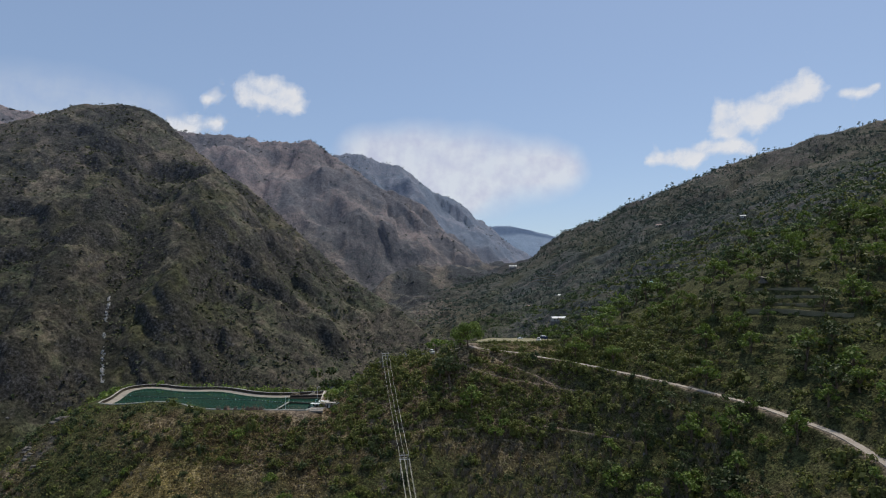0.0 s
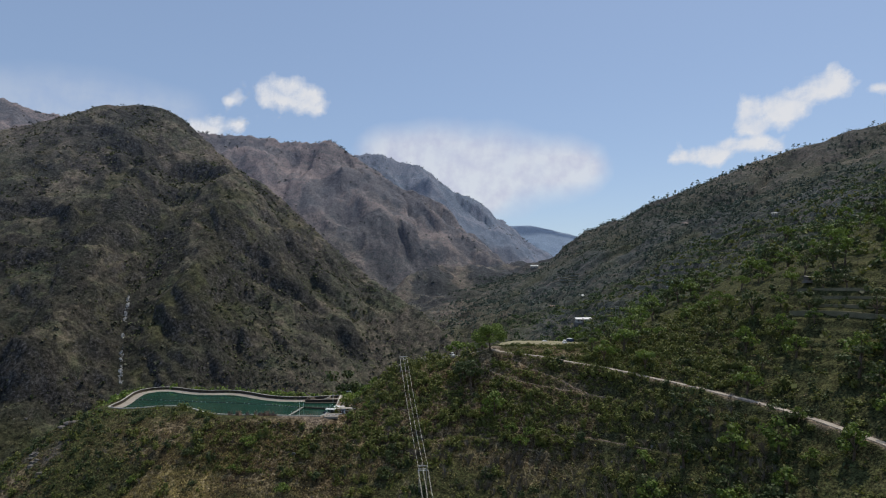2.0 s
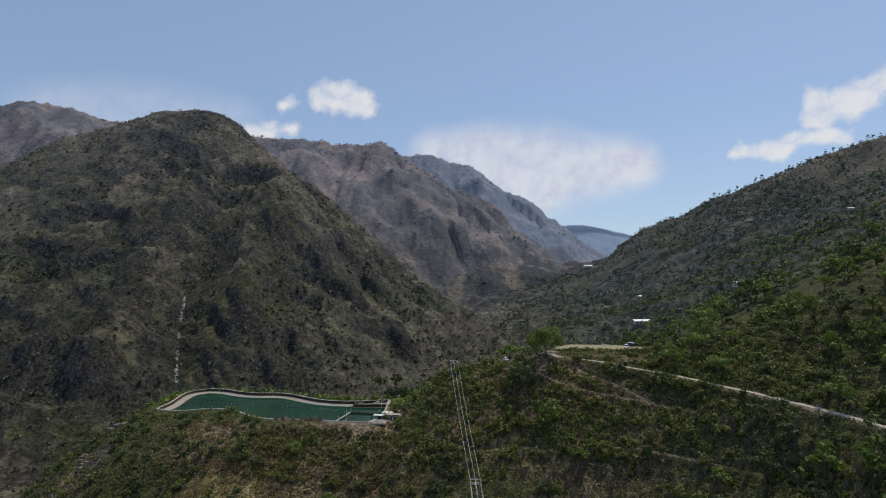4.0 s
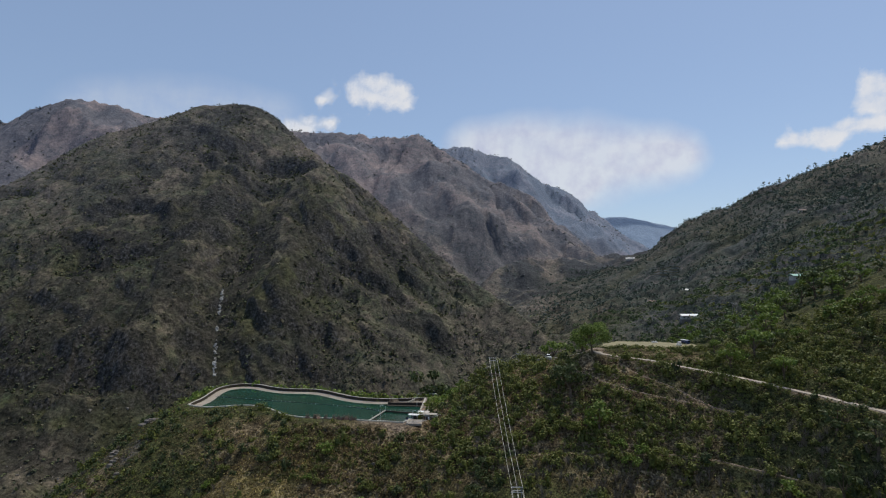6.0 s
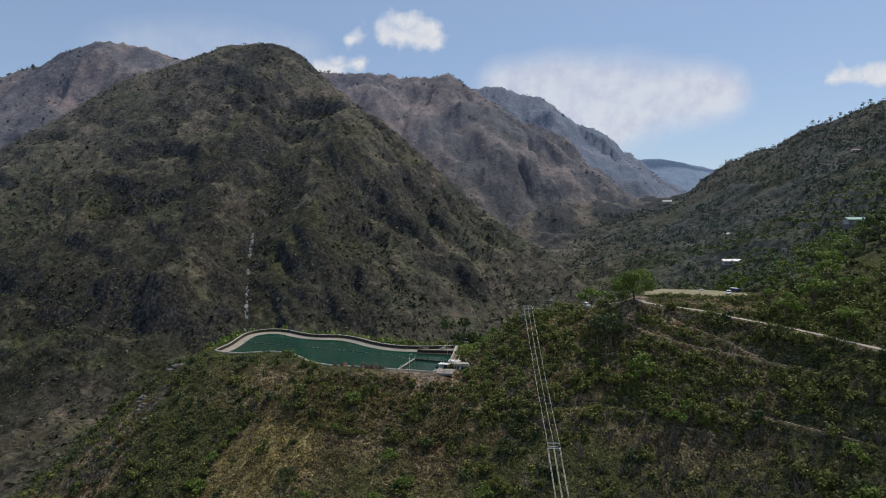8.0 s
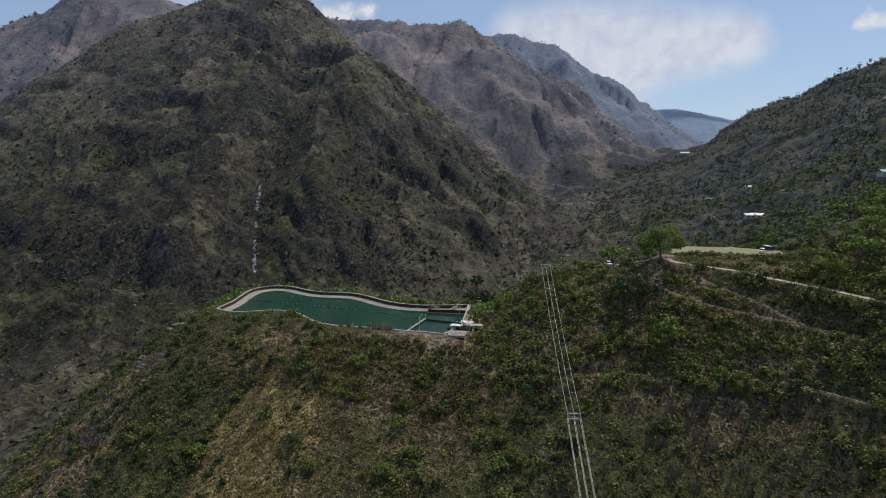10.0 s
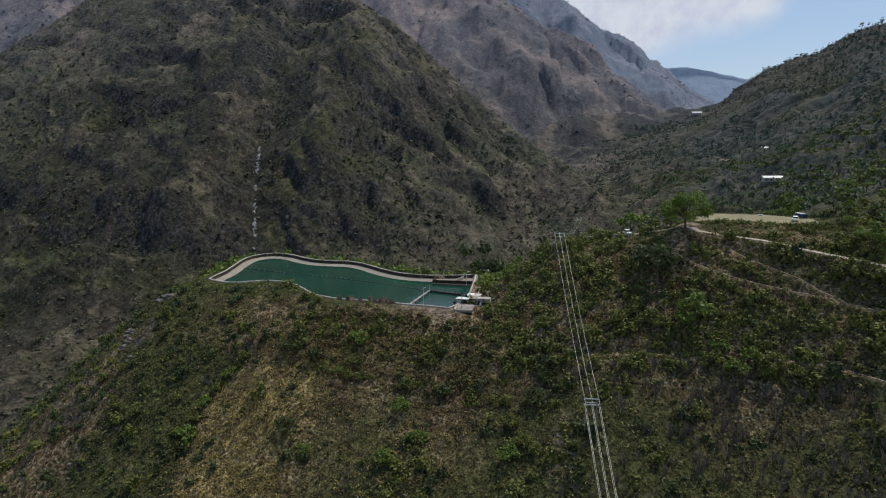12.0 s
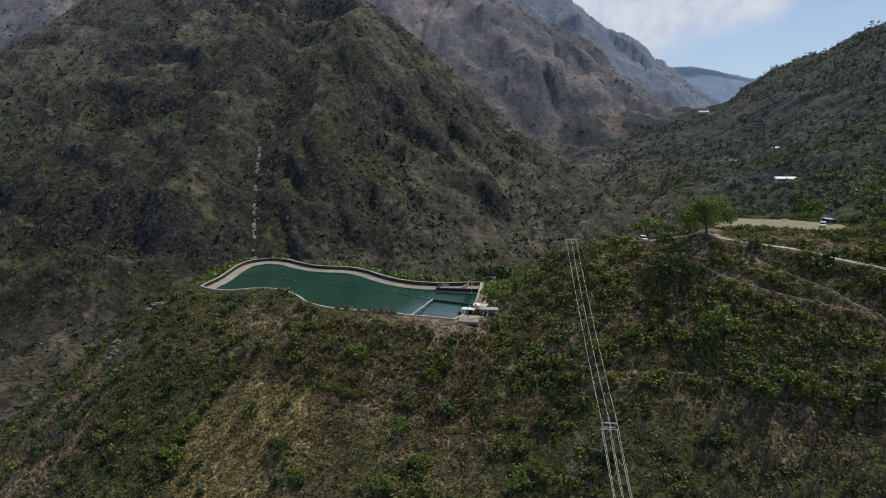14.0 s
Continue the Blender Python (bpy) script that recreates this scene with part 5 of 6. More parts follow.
awning = tagged(new("awning"), "faded white sheet awning on thin posts over the channel", "awning")
for ax, ay in ((-55.6, 281.2), (-52.0, 281.0), (-55.4, 283.6), (-51.9, 283.4)):
    single_tube("post", (ax, ay, 45.2), (ax, ay, 47.0), 0.06, 0.06, M_STEEL, awning, 6)
block("sheet", -56.0, -53.7, 280.9, 283.9, 47.0, 47.07, M_WHITE, awning, 3, 0.02)
block("sheet", -53.6, -51.5, 280.9, 283.8, 46.9, 46.97, M_PLASTER, awning, -4, 0.02)


def lamp_post(x, y, z, h, mat=None):
    thing = new("lamp_post")
    thing.location = (x, y, z)
    single_tube("pole", (0, 0, -0.5), (0, 0, h), 0.1, 0.06, mat or M_STEEL, thing)
    single_tube("arm", (0, 0, h - 0.1), (0.7, 0, h + 0.1), 0.05, 0.04, M_STEEL, thing, 6)
    block("lamp_head", 0.55, 1.05, -0.12, 0.12, h + 0.04, h + 0.14, mat or M_WHITE, thing, 0, 0.02)
    return tagged(thing, "slim steel lamp post at the reservoir's edge", "lamp post", "lamp posts")


lamp_post(-68.8, 273.2, 45.3, 5.5)
lamp_post(-125.5, 288.4, 45.3, 6.5, M_DARKPAINT)
lamp_post(-55.0, 269.0, 45.6, 4.6)
lamp_post(-60.5, 301.0, 45.8, 4.5)

# low fence along the near wall
fence = tagged(new("fence"), "low rusty post-and-wire fence on the reservoir wall", "fence")
for k in range(12):
    fx = -71.5 + k
    single_tube("post", (fx, 271.1 - 0.05 * k, 45.2), (fx, 271.1 - 0.05 * k, 46.5), 0.06, 0.05, M_RUST, fence, 6)
for hz in (45.9, 46.4):
    single_tube("rail", (-71.5, 271.1, hz), (-60.5, 270.55, hz), 0.025, 0.025, M_RUST, fence, 5)

# floating boom across the water
boom = tagged(new("float_boom"), "sagging rope with white floats across the water", "float line")
BOOM = smooth_line([(-163.5, 314), (-138, 309.5), (-113, 306), (-89, 301), (-73, 295)], 8)
cu = bpy.data.curves.new("rope", "CURVE")
cu.dimensions, cu.bevel_depth, cu.bevel_resolution = "3D", 0.13, 1
sp = cu.splines.new("POLY")
sp.points.add(len(BOOM) - 1)
for q, (x, y) in zip(sp.points, BOOM):
    q.co = (x, y, WATER_Z + 0.08, 1)
cu.materials.append(M_DARKPAINT)
new("rope", cu).parent = boom
bm = bmesh.new()
bmesh.ops.create_uvsphere(bm, u_segments=8, v_segments=5, radius=0.15)
bmesh.ops.scale(bm, vec=(1.3, 0.9, 0.8), verts=bm.verts)
float_mesh = bpy.data.meshes.new("float")
bm.to_mesh(float_mesh)
bm.free()
float_mesh.materials.append(M_WHITE)
for k in range(46):
    w = k / 45 * (len(BOOM) - 1)
    i = min(int(w), len(BOOM) - 2)
    x, y = [BOOM[i][c] + (w - i) * (BOOM[i + 1][c] - BOOM[i][c]) for c in (0, 1)]
    f = new("float", float_mesh)
    f.parent, f.location = boom, (x, y, WATER_Z + 0.12)


def scrap_frame(w, h):
    thing = new("rusty_frame")
    for sx, k in ((-w / 2, 1.0), (0.1 * w, 1.25), (w / 2, 0.85)):
        single_tube("upright", (sx, 0, -0.3), (sx + 0.12, 0.08, h * k), 0.10, 0.07, M_RUST, thing, 6)
    for hz in (0.3 * h, 0.78 * h):
        single_tube("rail", (-w / 2 - 0.1, 0, hz), (w / 2 + 0.1, 0.04, hz + 0.15), 0.08, 0.07, M_RUST, thing, 6)
    block("plate", -w / 2 + 0.05, 0.3 * w, -0.03, 0.03, 0.1 * h, 0.66 * h, M_RUST, thing, 0, 0.0)
    return tagged(thing, "rust-brown steel frame propped on the reservoir wall", "steel frame", "rusty frames on the wall")


g_sc = random.Random(5)
first = scrap_frame(1.6, 1.9)
first.matrix_world = pose(-97.5, 271.2, 45.05, -12, 4, 10)
for k, x in enumerate((-94.6, -92.8, -90.4, -86.8, -85.4, -84.2, -83.0, -81.9, -80.8, -79.7, -78.6)):
    c = copy_thing(first, pose(x, 271.3 + g_sc.uniform(-0.5, 0.3), 45.05, g_sc.uniform(-28, 12), g_sc.uniform(-24, 24), g_sc.uniform(-50, 60)))
    c.scale = (1, 1, g_sc.uniform(0.6, 1.3))


# ---------------------------------------------------------------- houses
def gable(name, w, d, eave, ridge, over, mat, parent):
    """A pitched sheet roof with thickness."""
    x, y, th = w / 2 + over, d / 2 + over, 0.12
    v = [(-x, -y, eave), (x, -y, eave), (x, 0, ridge), (-x, 0, ridge), (-x, y, eave), (x, y, eave)]
    v += [(a, b, c - th) for a, b, c in v]
    f = [(0, 1, 2, 3), (3, 2, 5, 4), (7, 6, 9, 8), (8, 9, 10, 11), (0, 6, 7, 1), (4, 5, 11, 10), (0, 3, 9, 6), (3, 4, 10, 9), (1, 7, 8, 2), (2, 8, 11, 5)]
    return mesh_object(name, v, f, mat, parent)


def house(x, y, yaw, w, d, h, roof_mat, wall_mat, label, storeys=1, verandah=True, z=None):
    z = float(np.max(terrain(np.array([x, x - w / 3, x + w / 3]), np.array([y, y, y])))) if z is None else z
    thing = new("house")
    thing.matrix_world = pose(x, y, z, 0, 0, yaw)
    block("plinth", -w / 2 - 0.6, w / 2 + 0.6, -d / 2 - 1.8, d / 2 + 0.3, -3.5 if w > 3 else -1.0, 0.1, M_ROCK, thing, 0, 0.05)
    block("wall", -w / 2, w / 2, -d / 2, d / 2, 0.08, h, wall_mat, thing, 0, 0.03)
    gable("roof", w, d, h - 0.05, h + 0.24 * d, 1.1, roof_mat, thing)
    n = max(2, int(w / 3.2))
    for level in range(storeys):
        base = 0.1 + level * h / storeys
        for k in range(n):
            cx = -w / 2 + (k + 0.5) * w / n
            if k == n // 2:
                block("door", cx - 0.5, cx + 0.5, -d / 2 - 0.06, -d / 2 + 0.02, base, base + 2.0, M_DARKPAINT, thing, 0, 0.02)
            else:
                win = block("window", cx - 0.55, cx + 0.55, -d / 2 - 0.04, -d / 2 + 0.02, base + 0.9, base + 2.0, M_GLASS, thing, 0, 0.0)
                block("window_frame", cx - 0.65, cx + 0.65, -d / 2 - 0.08, -d / 2 - 0.041, base + 0.78, base + 0.88, M_WHITE, win, 0, 0.0)
    if verandah:
        for k in range(n + 1):
            cx = -w / 2 + k * w / n
            single_tube("post", (cx, -d / 2 - 1.4, 0.0), (cx, -d / 2 - 1.4, h - 0.35), 0.09, 0.09, M_WHITE, thing, 6)
        bar("verandah_roof", (-w / 2 - 0.5, -d / 2 - 0.85, h - 0.2), (w / 2 + 0.5, -d / 2 - 0.85, h - 0.2), 1.9, 0.1, roof_mat, thing)
    return tagged(thing, label, "house", "hillside houses")


house(118.5, 637, 8, 14.0, 6.0, 3.4, M_WHITE, M_PLASTER, "long low house with a bright tin roof", 1, z=61.4)
house(180.5, 550, 14, 12.0, 6.0, 3.6, M_GREENROOF, M_PLASTER, "hillside house with a pale green tin roof", 1, z=97.0)
house(193.0, 556, -20, 8.0, 5.0, 3.0, M_WHITE, M_PLASTER, "small outbuilding with a pale tin roof", 1, False, z=97.0)
house(155.0, 826, 5, 7.5, 4.5, 2.8, M_WHITE, M_PLASTER, "small hillside house with a pale tin roof", z=81.8)
house(114.5, 813, -10, 8.5, 5.0, 2.8, M_REDROOF, M_PLASTER, "small house with a faded red roof", z=68.0)
house(158.8, 1405, 0, 16.0, 8.0, 4.5, M_WHITE, M_PLASTER, "distant pale-roofed house at the valley's head", 1, False)
house(358, 1023, 10, 9.0, 5.0, 3.0, M_REDROOF, M_PLASTER, "distant farmhouse with a rusty roof on the hill", 1, False)
house(349, 716, -8, 4.5, 3.2, 2.4, M_WHITE, M_PLASTER, "small white-roofed hut on the upper hill", 1, False)
house(144.0, 278.0, 20, 2.4, 1.8, 1.6, M_LINING, M_ROCK, "grey stone hut among the terraces", 1, False)


# ---------------------------------------------------------------- terrace walls
def terrace_walls(x, y, rows_n, length, gap, label):
    """Stepped fields: low dry-stone walls that follow the slope's contour, one above another."""
    thing = new("terraces")

    def grade(p, reach=14.0):
        q = np.array([p[0] + reach, p[0] - reach, p[0], p[0], p[0], 9e3]), np.array([p[1], p[1], p[1] + reach, p[1] - reach, p[1], 0.0])
        z = terrain(*q)
        return Vector(((z[0] - z[1]) / (2 * reach), (z[2] - z[3]) / (2 * reach))), float(z[4])
    start = Vector((x, y))
    for k in range(rows_n):
        line, height = [], []
        for way in (-1, 1):
            p = start.copy()
            run = []
            for i in range(int(length / 5)):
                d, z = grade(p)
                run.append((p.x, p.y, z))
                side = Vector((d.y, -d.x)).normalized()
                p = p + side * (5.0 if side.x > 0 else -5.0) * way
            line = run[:0:-1] + line if way < 0 else line + run
        keep = line[(k * 7) % 3: len(line) - (k * 5) % 4]
        zs = np.convolve(np.pad([q[2] for q in keep], 2, mode="edge"), np.ones(5) / 5, "valid")
        ribbon("terrace_wall", [q[:2] for q in keep], 0.9, -0.9, zs + 0.9, zs + 0.9, M_TERRACE, thing, 2.2)
        d, _ = grade(start)
        start = start + d.normalized() * gap
    return tagged(thing, label, "terraces", "terraced fields", "structure")


terrace_walls(*TERRACE_A, 6, 34, 5.5, "narrow stepped fields with pale dry-stone walls")
terrace_walls(*TERRACE_B, 4, 40, 8.0, "pale stepped fields at the valley's head")
terrace_walls(*TERRACE_C, 4, 30, 8.0, "small green stepped fields across the valley")
terrace_walls(*TERRACE_D, 4, 26, 4.5, "stone terrace walls on the hill beside the road")
terrace_walls(*TERRACE_E, 4, 30, 5.0, "stone terrace walls high on the wooded hill")


# ---------------------------------------------------------------- vehicles
def wheel_on(parent, x, y, r, w):
    bm = bmesh.new()
    tube(bm, (x - w / 2, y, r), (x + w / 2, y, r), r, r, 14)
    tyre = part("wheel", bm, M_RUBBER, parent)
    bm = bmesh.new()
    tube(bm, (x - w / 2 - 0.01, y, r), (x + w / 2 + 0.01, y, r), r * 0.55, r * 0.55, 10)
    part("rim", bm, M_STEEL, tyre)


def hull(name, profile, half, mat, parent, taper=0.0):
    """A car body: a side profile (y, z) given width, with the upper edge drawn in."""
    top = max(z for _, z in profile)
    v = []
    for s in (-1, 1):
        v += [(s * (half - taper * max(0, (z - 0.9)) / max(top - 0.9, 0.1)), y, z) for y, z in profile]
    n = len(profile)
    f = [tuple(range(n))[::-1], tuple(range(n, 2 * n))] + [(i, (i + 1) % n, n + (i + 1) % n, n + i) for i in range(n)]
    ob = mesh_object(name, v, f, mat, parent)
    return ob


def car(x, y, z, yaw, mat, label, length=4.0, tall=1.5):
    thing = new("car")
    thing.matrix_world = pose(x, y, z, 0, 0, yaw)
    a = length / 2
    hull("body", [(-a, 0.35), (-a, 0.85), (-a + 0.9, 0.95), (a - 0.25, 0.95), (a, 0.8), (a, 0.35)], 0.82, mat, thing)
    hull("cabin", [(-a + 0.75, 0.94), (-a + 1.35, tall), (a - 0.75, tall), (a - 0.2, 0.94)], 0.78, M_GLASS, thing, 0.14)
    hull("roof", [(-a + 1.25, tall - 0.02), (-a + 1.35, tall + 0.06), (a - 0.8, tall + 0.06), (a - 0.7, tall - 0.02)], 0.68, mat, thing)
    for sx in (-0.74, 0.74):
        for sy in (-a + 0.75, a - 0.75):
            wheel_on(thing, sx, sy, 0.32, 0.2)
        block("headlight", sx * 0.75 - 0.15, sx * 0.75 + 0.15, -a - 0.02, -a + 0.05, 0.62, 0.78, M_GLASS, thing, 0, 0.0)
    return tagged(thing, label, "car", "parked vehicles")


car(47.5, 308.6, 71.75, -17, M_WHITE, "white hatchback parked at the field's edge")
car(-5.2, 299.4, 66.7, 20, M_WHITE, "white car parked on the crest track", 3.6)
car(-58.0, 324.5, 45.6, 70, M_WHITE, "white van parked behind the reservoir", 4.4, 1.9)
truck = new("truck")
truck.matrix_world = pose(51.5, 317.0, 71.7, 0, 0, 30)
truck.scale = (0.62, 0.62, 0.62)
block("cargo_bed", -1.15, 1.15, -1.6, 3.0, 1.0, 2.5, M_BLUE, truck, 0, 0.05)
block("cab", -1.1, 1.1, -3.4, -1.7, 0.6, 2.5, M_BLUE, truck, 0, 0.12)
block("windscreen", -0.95, 0.95, -3.43, -3.38, 1.6, 2.3, M_GLASS, truck, 0, 0.0)
block("tarpaulin", -1.2, 1.2, -1.7, 3.1, 2.5, 2.72, M_WHITE, truck, 0, 0.08)
block("chassis", -0.9, 0.9, -3.3, 3.0, 0.55, 0.98, M_DARKPAINT, truck, 0, 0.03)
for sx in (-1.0, 1.0):
    for sy in (-2.5, 1.8):
        wheel_on(truck, sx, sy, 0.45, 0.28)
tagged(truck, "blue truck with a pale tarpaulin beside the field", "truck", "parked vehicles")

heap = tagged(new("sack_heap"), "low heap of white sacks on the dry field", "sacks")
for k, (x, y) in enumerate(((38.6, 319.5), (39.5, 319.9), (40.4, 319.4), (39.2, 319.6), (39.9, 319.5))):
    bm = bmesh.new()
    bmesh.ops.create_uvsphere(bm, u_segments=10, v_segments=6, radius=0.6)
    bmesh.ops.scale(bm, vec=(0.8, 0.6, 0.4), verts=bm.verts)
    bmesh.ops.translate(bm, vec=(x, y, 71.85 + (0.3 if k > 2 else 0)), verts=bm.verts)
    part("sack", bm, M_WHITE, heap)

# dry field and low walls
def patch(name, poly, mat, lift, label, category):
    """A thin uneven layer over the ground inside an outline."""
    xs, ys = [q[0] for q in poly], [q[1] for q in poly]
    n = 40
    gx, gy = np.meshgrid(np.linspace(min(xs), max(xs), n), np.linspace(min(ys), max(ys), n))
    gz = terrain(gx.ravel(), gy.ravel()).reshape(gx.shape) + lift
    ok = inside(gx, gy, poly)
    index = np.arange(n * n).reshape(n, n)
    f = [(index[i, j], index[i, j + 1], index[i + 1, j + 1], index[i + 1, j]) for i in range(n - 1) for j in range(n - 1)
         if ok[i, j] and ok[i + 1, j] and ok[i, j + 1] and ok[i + 1, j + 1]]
    return tagged(mesh_object(name, np.stack([gx, gy, gz], -1).reshape(-1, 3), f, mat, None, True), label, category, kind="structure")


patch("field", FIELD, M_FIELD, 0.1, "level dry yellow grass field on the crest", "field")
crest_line = smooth_line([q[:2] for q in CREST_TRACK[:4]], 5)
crest_z = np.interp(np.linspace(0, 1, len(crest_line)), np.linspace(0, 1, 4), [q[2] for q in CREST_TRACK[:4]])
tagged(ribbon("parapet", [(x, y - 2.1) for x, y in crest_line], 0.25, -0.25, crest_z + 0.75, crest_z + 0.75, M_CONCRETE, None, 1.6), "low pale stone parapet along the crest track", "wall", kind="structure")


# ---------------------------------------------------------------- trees
def tree_parts(seed, height, spread, crown_base, leaves, leaf, mat, flat=1.0, limbs=6, rise=(0.2, 0.7), puff=(0.30, 0.48)):
    """A broad tree: tapered trunk, forked limbs and a ragged leafy crown."""
    g = np.random.default_rng(seed)
    thing = new("tree")
    bm = bmesh.new()
    bend = Vector((g.normal() * 0.05 * height, g.normal() * 0.05 * height, crown_base))
    thick_r = 0.028 * height + 0.06
    tube(bm, (0, 0, -0.6), bend * 0.5, thick_r * 1.3, thick_r, 7)
    tube(bm, bend * 0.5, bend, thick_r, thick_r * 0.8, 7)
    lobes = []
    n = limbs
    for k in range(n):
        a = k * 2 * math.pi / n + g.uniform(-0.4, 0.4)
        out = spread * g.uniform(0.45, 0.8) if k else 0.1
        up = crown_base + (height - crown_base) * (g.uniform(*rise) if k else 0.75)
        end = Vector((bend.x + out * math.cos(a), bend.y + out * math.sin(a), up))
        mid = bend.lerp(end, 0.5) + Vector((0, 0, 0.06 * height))
        tube(bm, bend, mid, thick_r * 0.5, thick_r * 0.3, 5)
        tube(bm, mid, end, thick_r * 0.3, thick_r * 0.08, 4)
        lobes.append((end, spread * g.uniform(*puff)))
    part("trunk", bm, M_BARK, thing)
    c = []
    for k in range(leaves):
        e, r = lobes[int(g.integers(0, n))]
        d = g.normal(size=3)
        d /= np.linalg.norm(d)
        rad = r * g.uniform(0.45, 1.05)
        pos = np.array(e) + d * rad * (1, 1, 0.62 * flat)
        nrm = d + g.normal(size=3) * 0.6 + (0, 0, 0.4)
        nrm /= np.linalg.norm(nrm)
        u = np.cross(nrm, g.normal(size=3))
        u /= np.linalg.norm(u)
        v = np.cross(nrm, u)
        sz = leaf * g.uniform(0.6, 1.3)
        c += [pos - u * sz, pos - v * sz * 0.7 + nrm * sz * 0.2, pos + u * sz, pos + v * sz * 0.7 - nrm * sz * 0.15]
    co = np.array(c)
    crown = new("crown", fast_mesh("crown", co, np.arange(len(co)).reshape(-1, 4), mat))
    crown.parent = thing
    return thing


big = tree_parts(4, 12.0, 9.0, 3.6, 6500, 0.30, M_LEAF_TREE, 1.0, 20, (0.16, 0.86), (0.30, 0.42))
big.matrix_world = pose(11.7, 289.1, 70.4)
big.scale = (0.9, 0.9, 0.96)
tagged(big, "large spreading green tree at the road's bend", "tree")

BROAD = [tree_parts(30 + k, 6.5, 3.3, 1.6, 390, 0.31, (M_LEAF_TREE, M_LEAF_TREE, M_LEAF_DARK)[k % 3]) for k in range(6)]
LABELS = ("bright green broadleaf tree on the hillside", "bright green broadleaf tree on the hillside", "dark green broadleaf tree on the hillside")
pts, u = spots_in(-40, 240, 165, 420, 2000, lambda x, y: np.clip(0.08 + 0.5 * step(50, 90, x) + 0.7 * fbm(x, y, 40, 3), 0.0, 0.8) * (1 - 0.6 * step(330, 400, y)) * ((x > 50) | (y > 250)), 51, 1.2)
pts, u = pts[:280], u[:280]
HERO = [(-46, 318, 1.2), (-50, 327, 1.1), (-58, 330, 3.1), (-42, 308, 0.9), (-44, 292, 0.8), (-46, 282, 0.75), (-41, 276, 0.7), (-47, 270, 0.6), (60, 300, 1.0), (63, 309, 1.1), (57, 292, 0.8), (66, 297, 1.2), (8, 300, 0.8), (4, 303, 0.7), (62, 318, 1.1), (48, 328, 0.8), (30, 329, 0.7)]
spots_t = [(x, y, float(terrain(np.array([x]), np.array([y]))[0]), v) for x, y, v in HERO] + [(p[0], p[1], p[2], 0.85 + 1.15 * v ** 1.5) for p, v in zip(pts, u)]
for k, proto in enumerate(BROAD):
    x, y, z, v = spots_t[k]
    tagged(proto, LABELS[k % 3], "tree", "hillside trees")
    proto.matrix_world = pose(x, y, z, 0, 0, 60 * k)
    proto.scale = (v, v, v)
for k, (x, y, z, v) in enumerate(spots_t[6:]):
    c = copy_thing(BROAD[k % 6], pose(x, y, z - 0.1, 0, 0, (k * 47) % 360))
    c.scale = (v, v, v * (0.85 + 0.3 * ((k * 37) % 10) / 10))


# bushes that stand out on the near slope
STAND = [(-94, 227, 1.5), (-83, 253, 1.3), (-105, 250, 1.2), (-65, 237, 1.2), (-65, 243, 1.1), (-58, 229, 1.2), (-62, 251, 1.0), (-65, 223, 1.1), (-79, 243, 0.7), (-86, 244, 0.7),
         (-99, 239, 0.8), (-87, 223, 0.8), (-121, 250, 0.9), (-124, 246, 1.0), (-125, 241, 1.0), (-127, 228, 1.4), (-127, 233, 1.1), (-127, 237, 1.0), (-37, 264, 0.9), (-27, 250, 1.5),
         (-28, 240, 1.5), (-26, 246, 1.2), (-34, 234, 1.2), (-33, 225, 1.3), (-30, 228, 1.1), (21, 250, 1.3), (29, 252, 1.5), (25, 254, 1.2), (3, 260, 1.2), (18, 255, 1.1), (35, 251, 1.3)]
LOW = [tree_parts(130 + k, 3.0, 2.6, 0.5, 520, 0.24, (M_LEAF_DARK, M_LEAF, M_LEAF_TREE)[k], 1.1, 8, (0.1, 0.7), (0.34, 0.5)) for k in range(3)]
LOW_LABELS = ("dark green rounded bush on the dry slope", "green leafy bush on the near slope", "bright green leafy bush on the near slope")
DARK_ONES = (0, 2, 10, 19, 20, 21)
used = [False] * 3
for k, (x, y, v) in enumerate(STAND):
    kind = 0 if k in DARK_ONES else 1 + k % 2
    at = pose(x, y, float(terrain(np.array([x]), np.array([y]))[0]) - 0.15, 0, 0, 53 * k)
    bush = copy_thing(LOW[kind], at) if used[kind] else LOW[kind]
    if not used[kind]:
        bush.matrix_world = at
        bush.name = "bush"
        tagged(bush, LOW_LABELS[kind], "bush", "bushes on the slope")
        used[kind] = True
    bush.scale = (v, v, v)


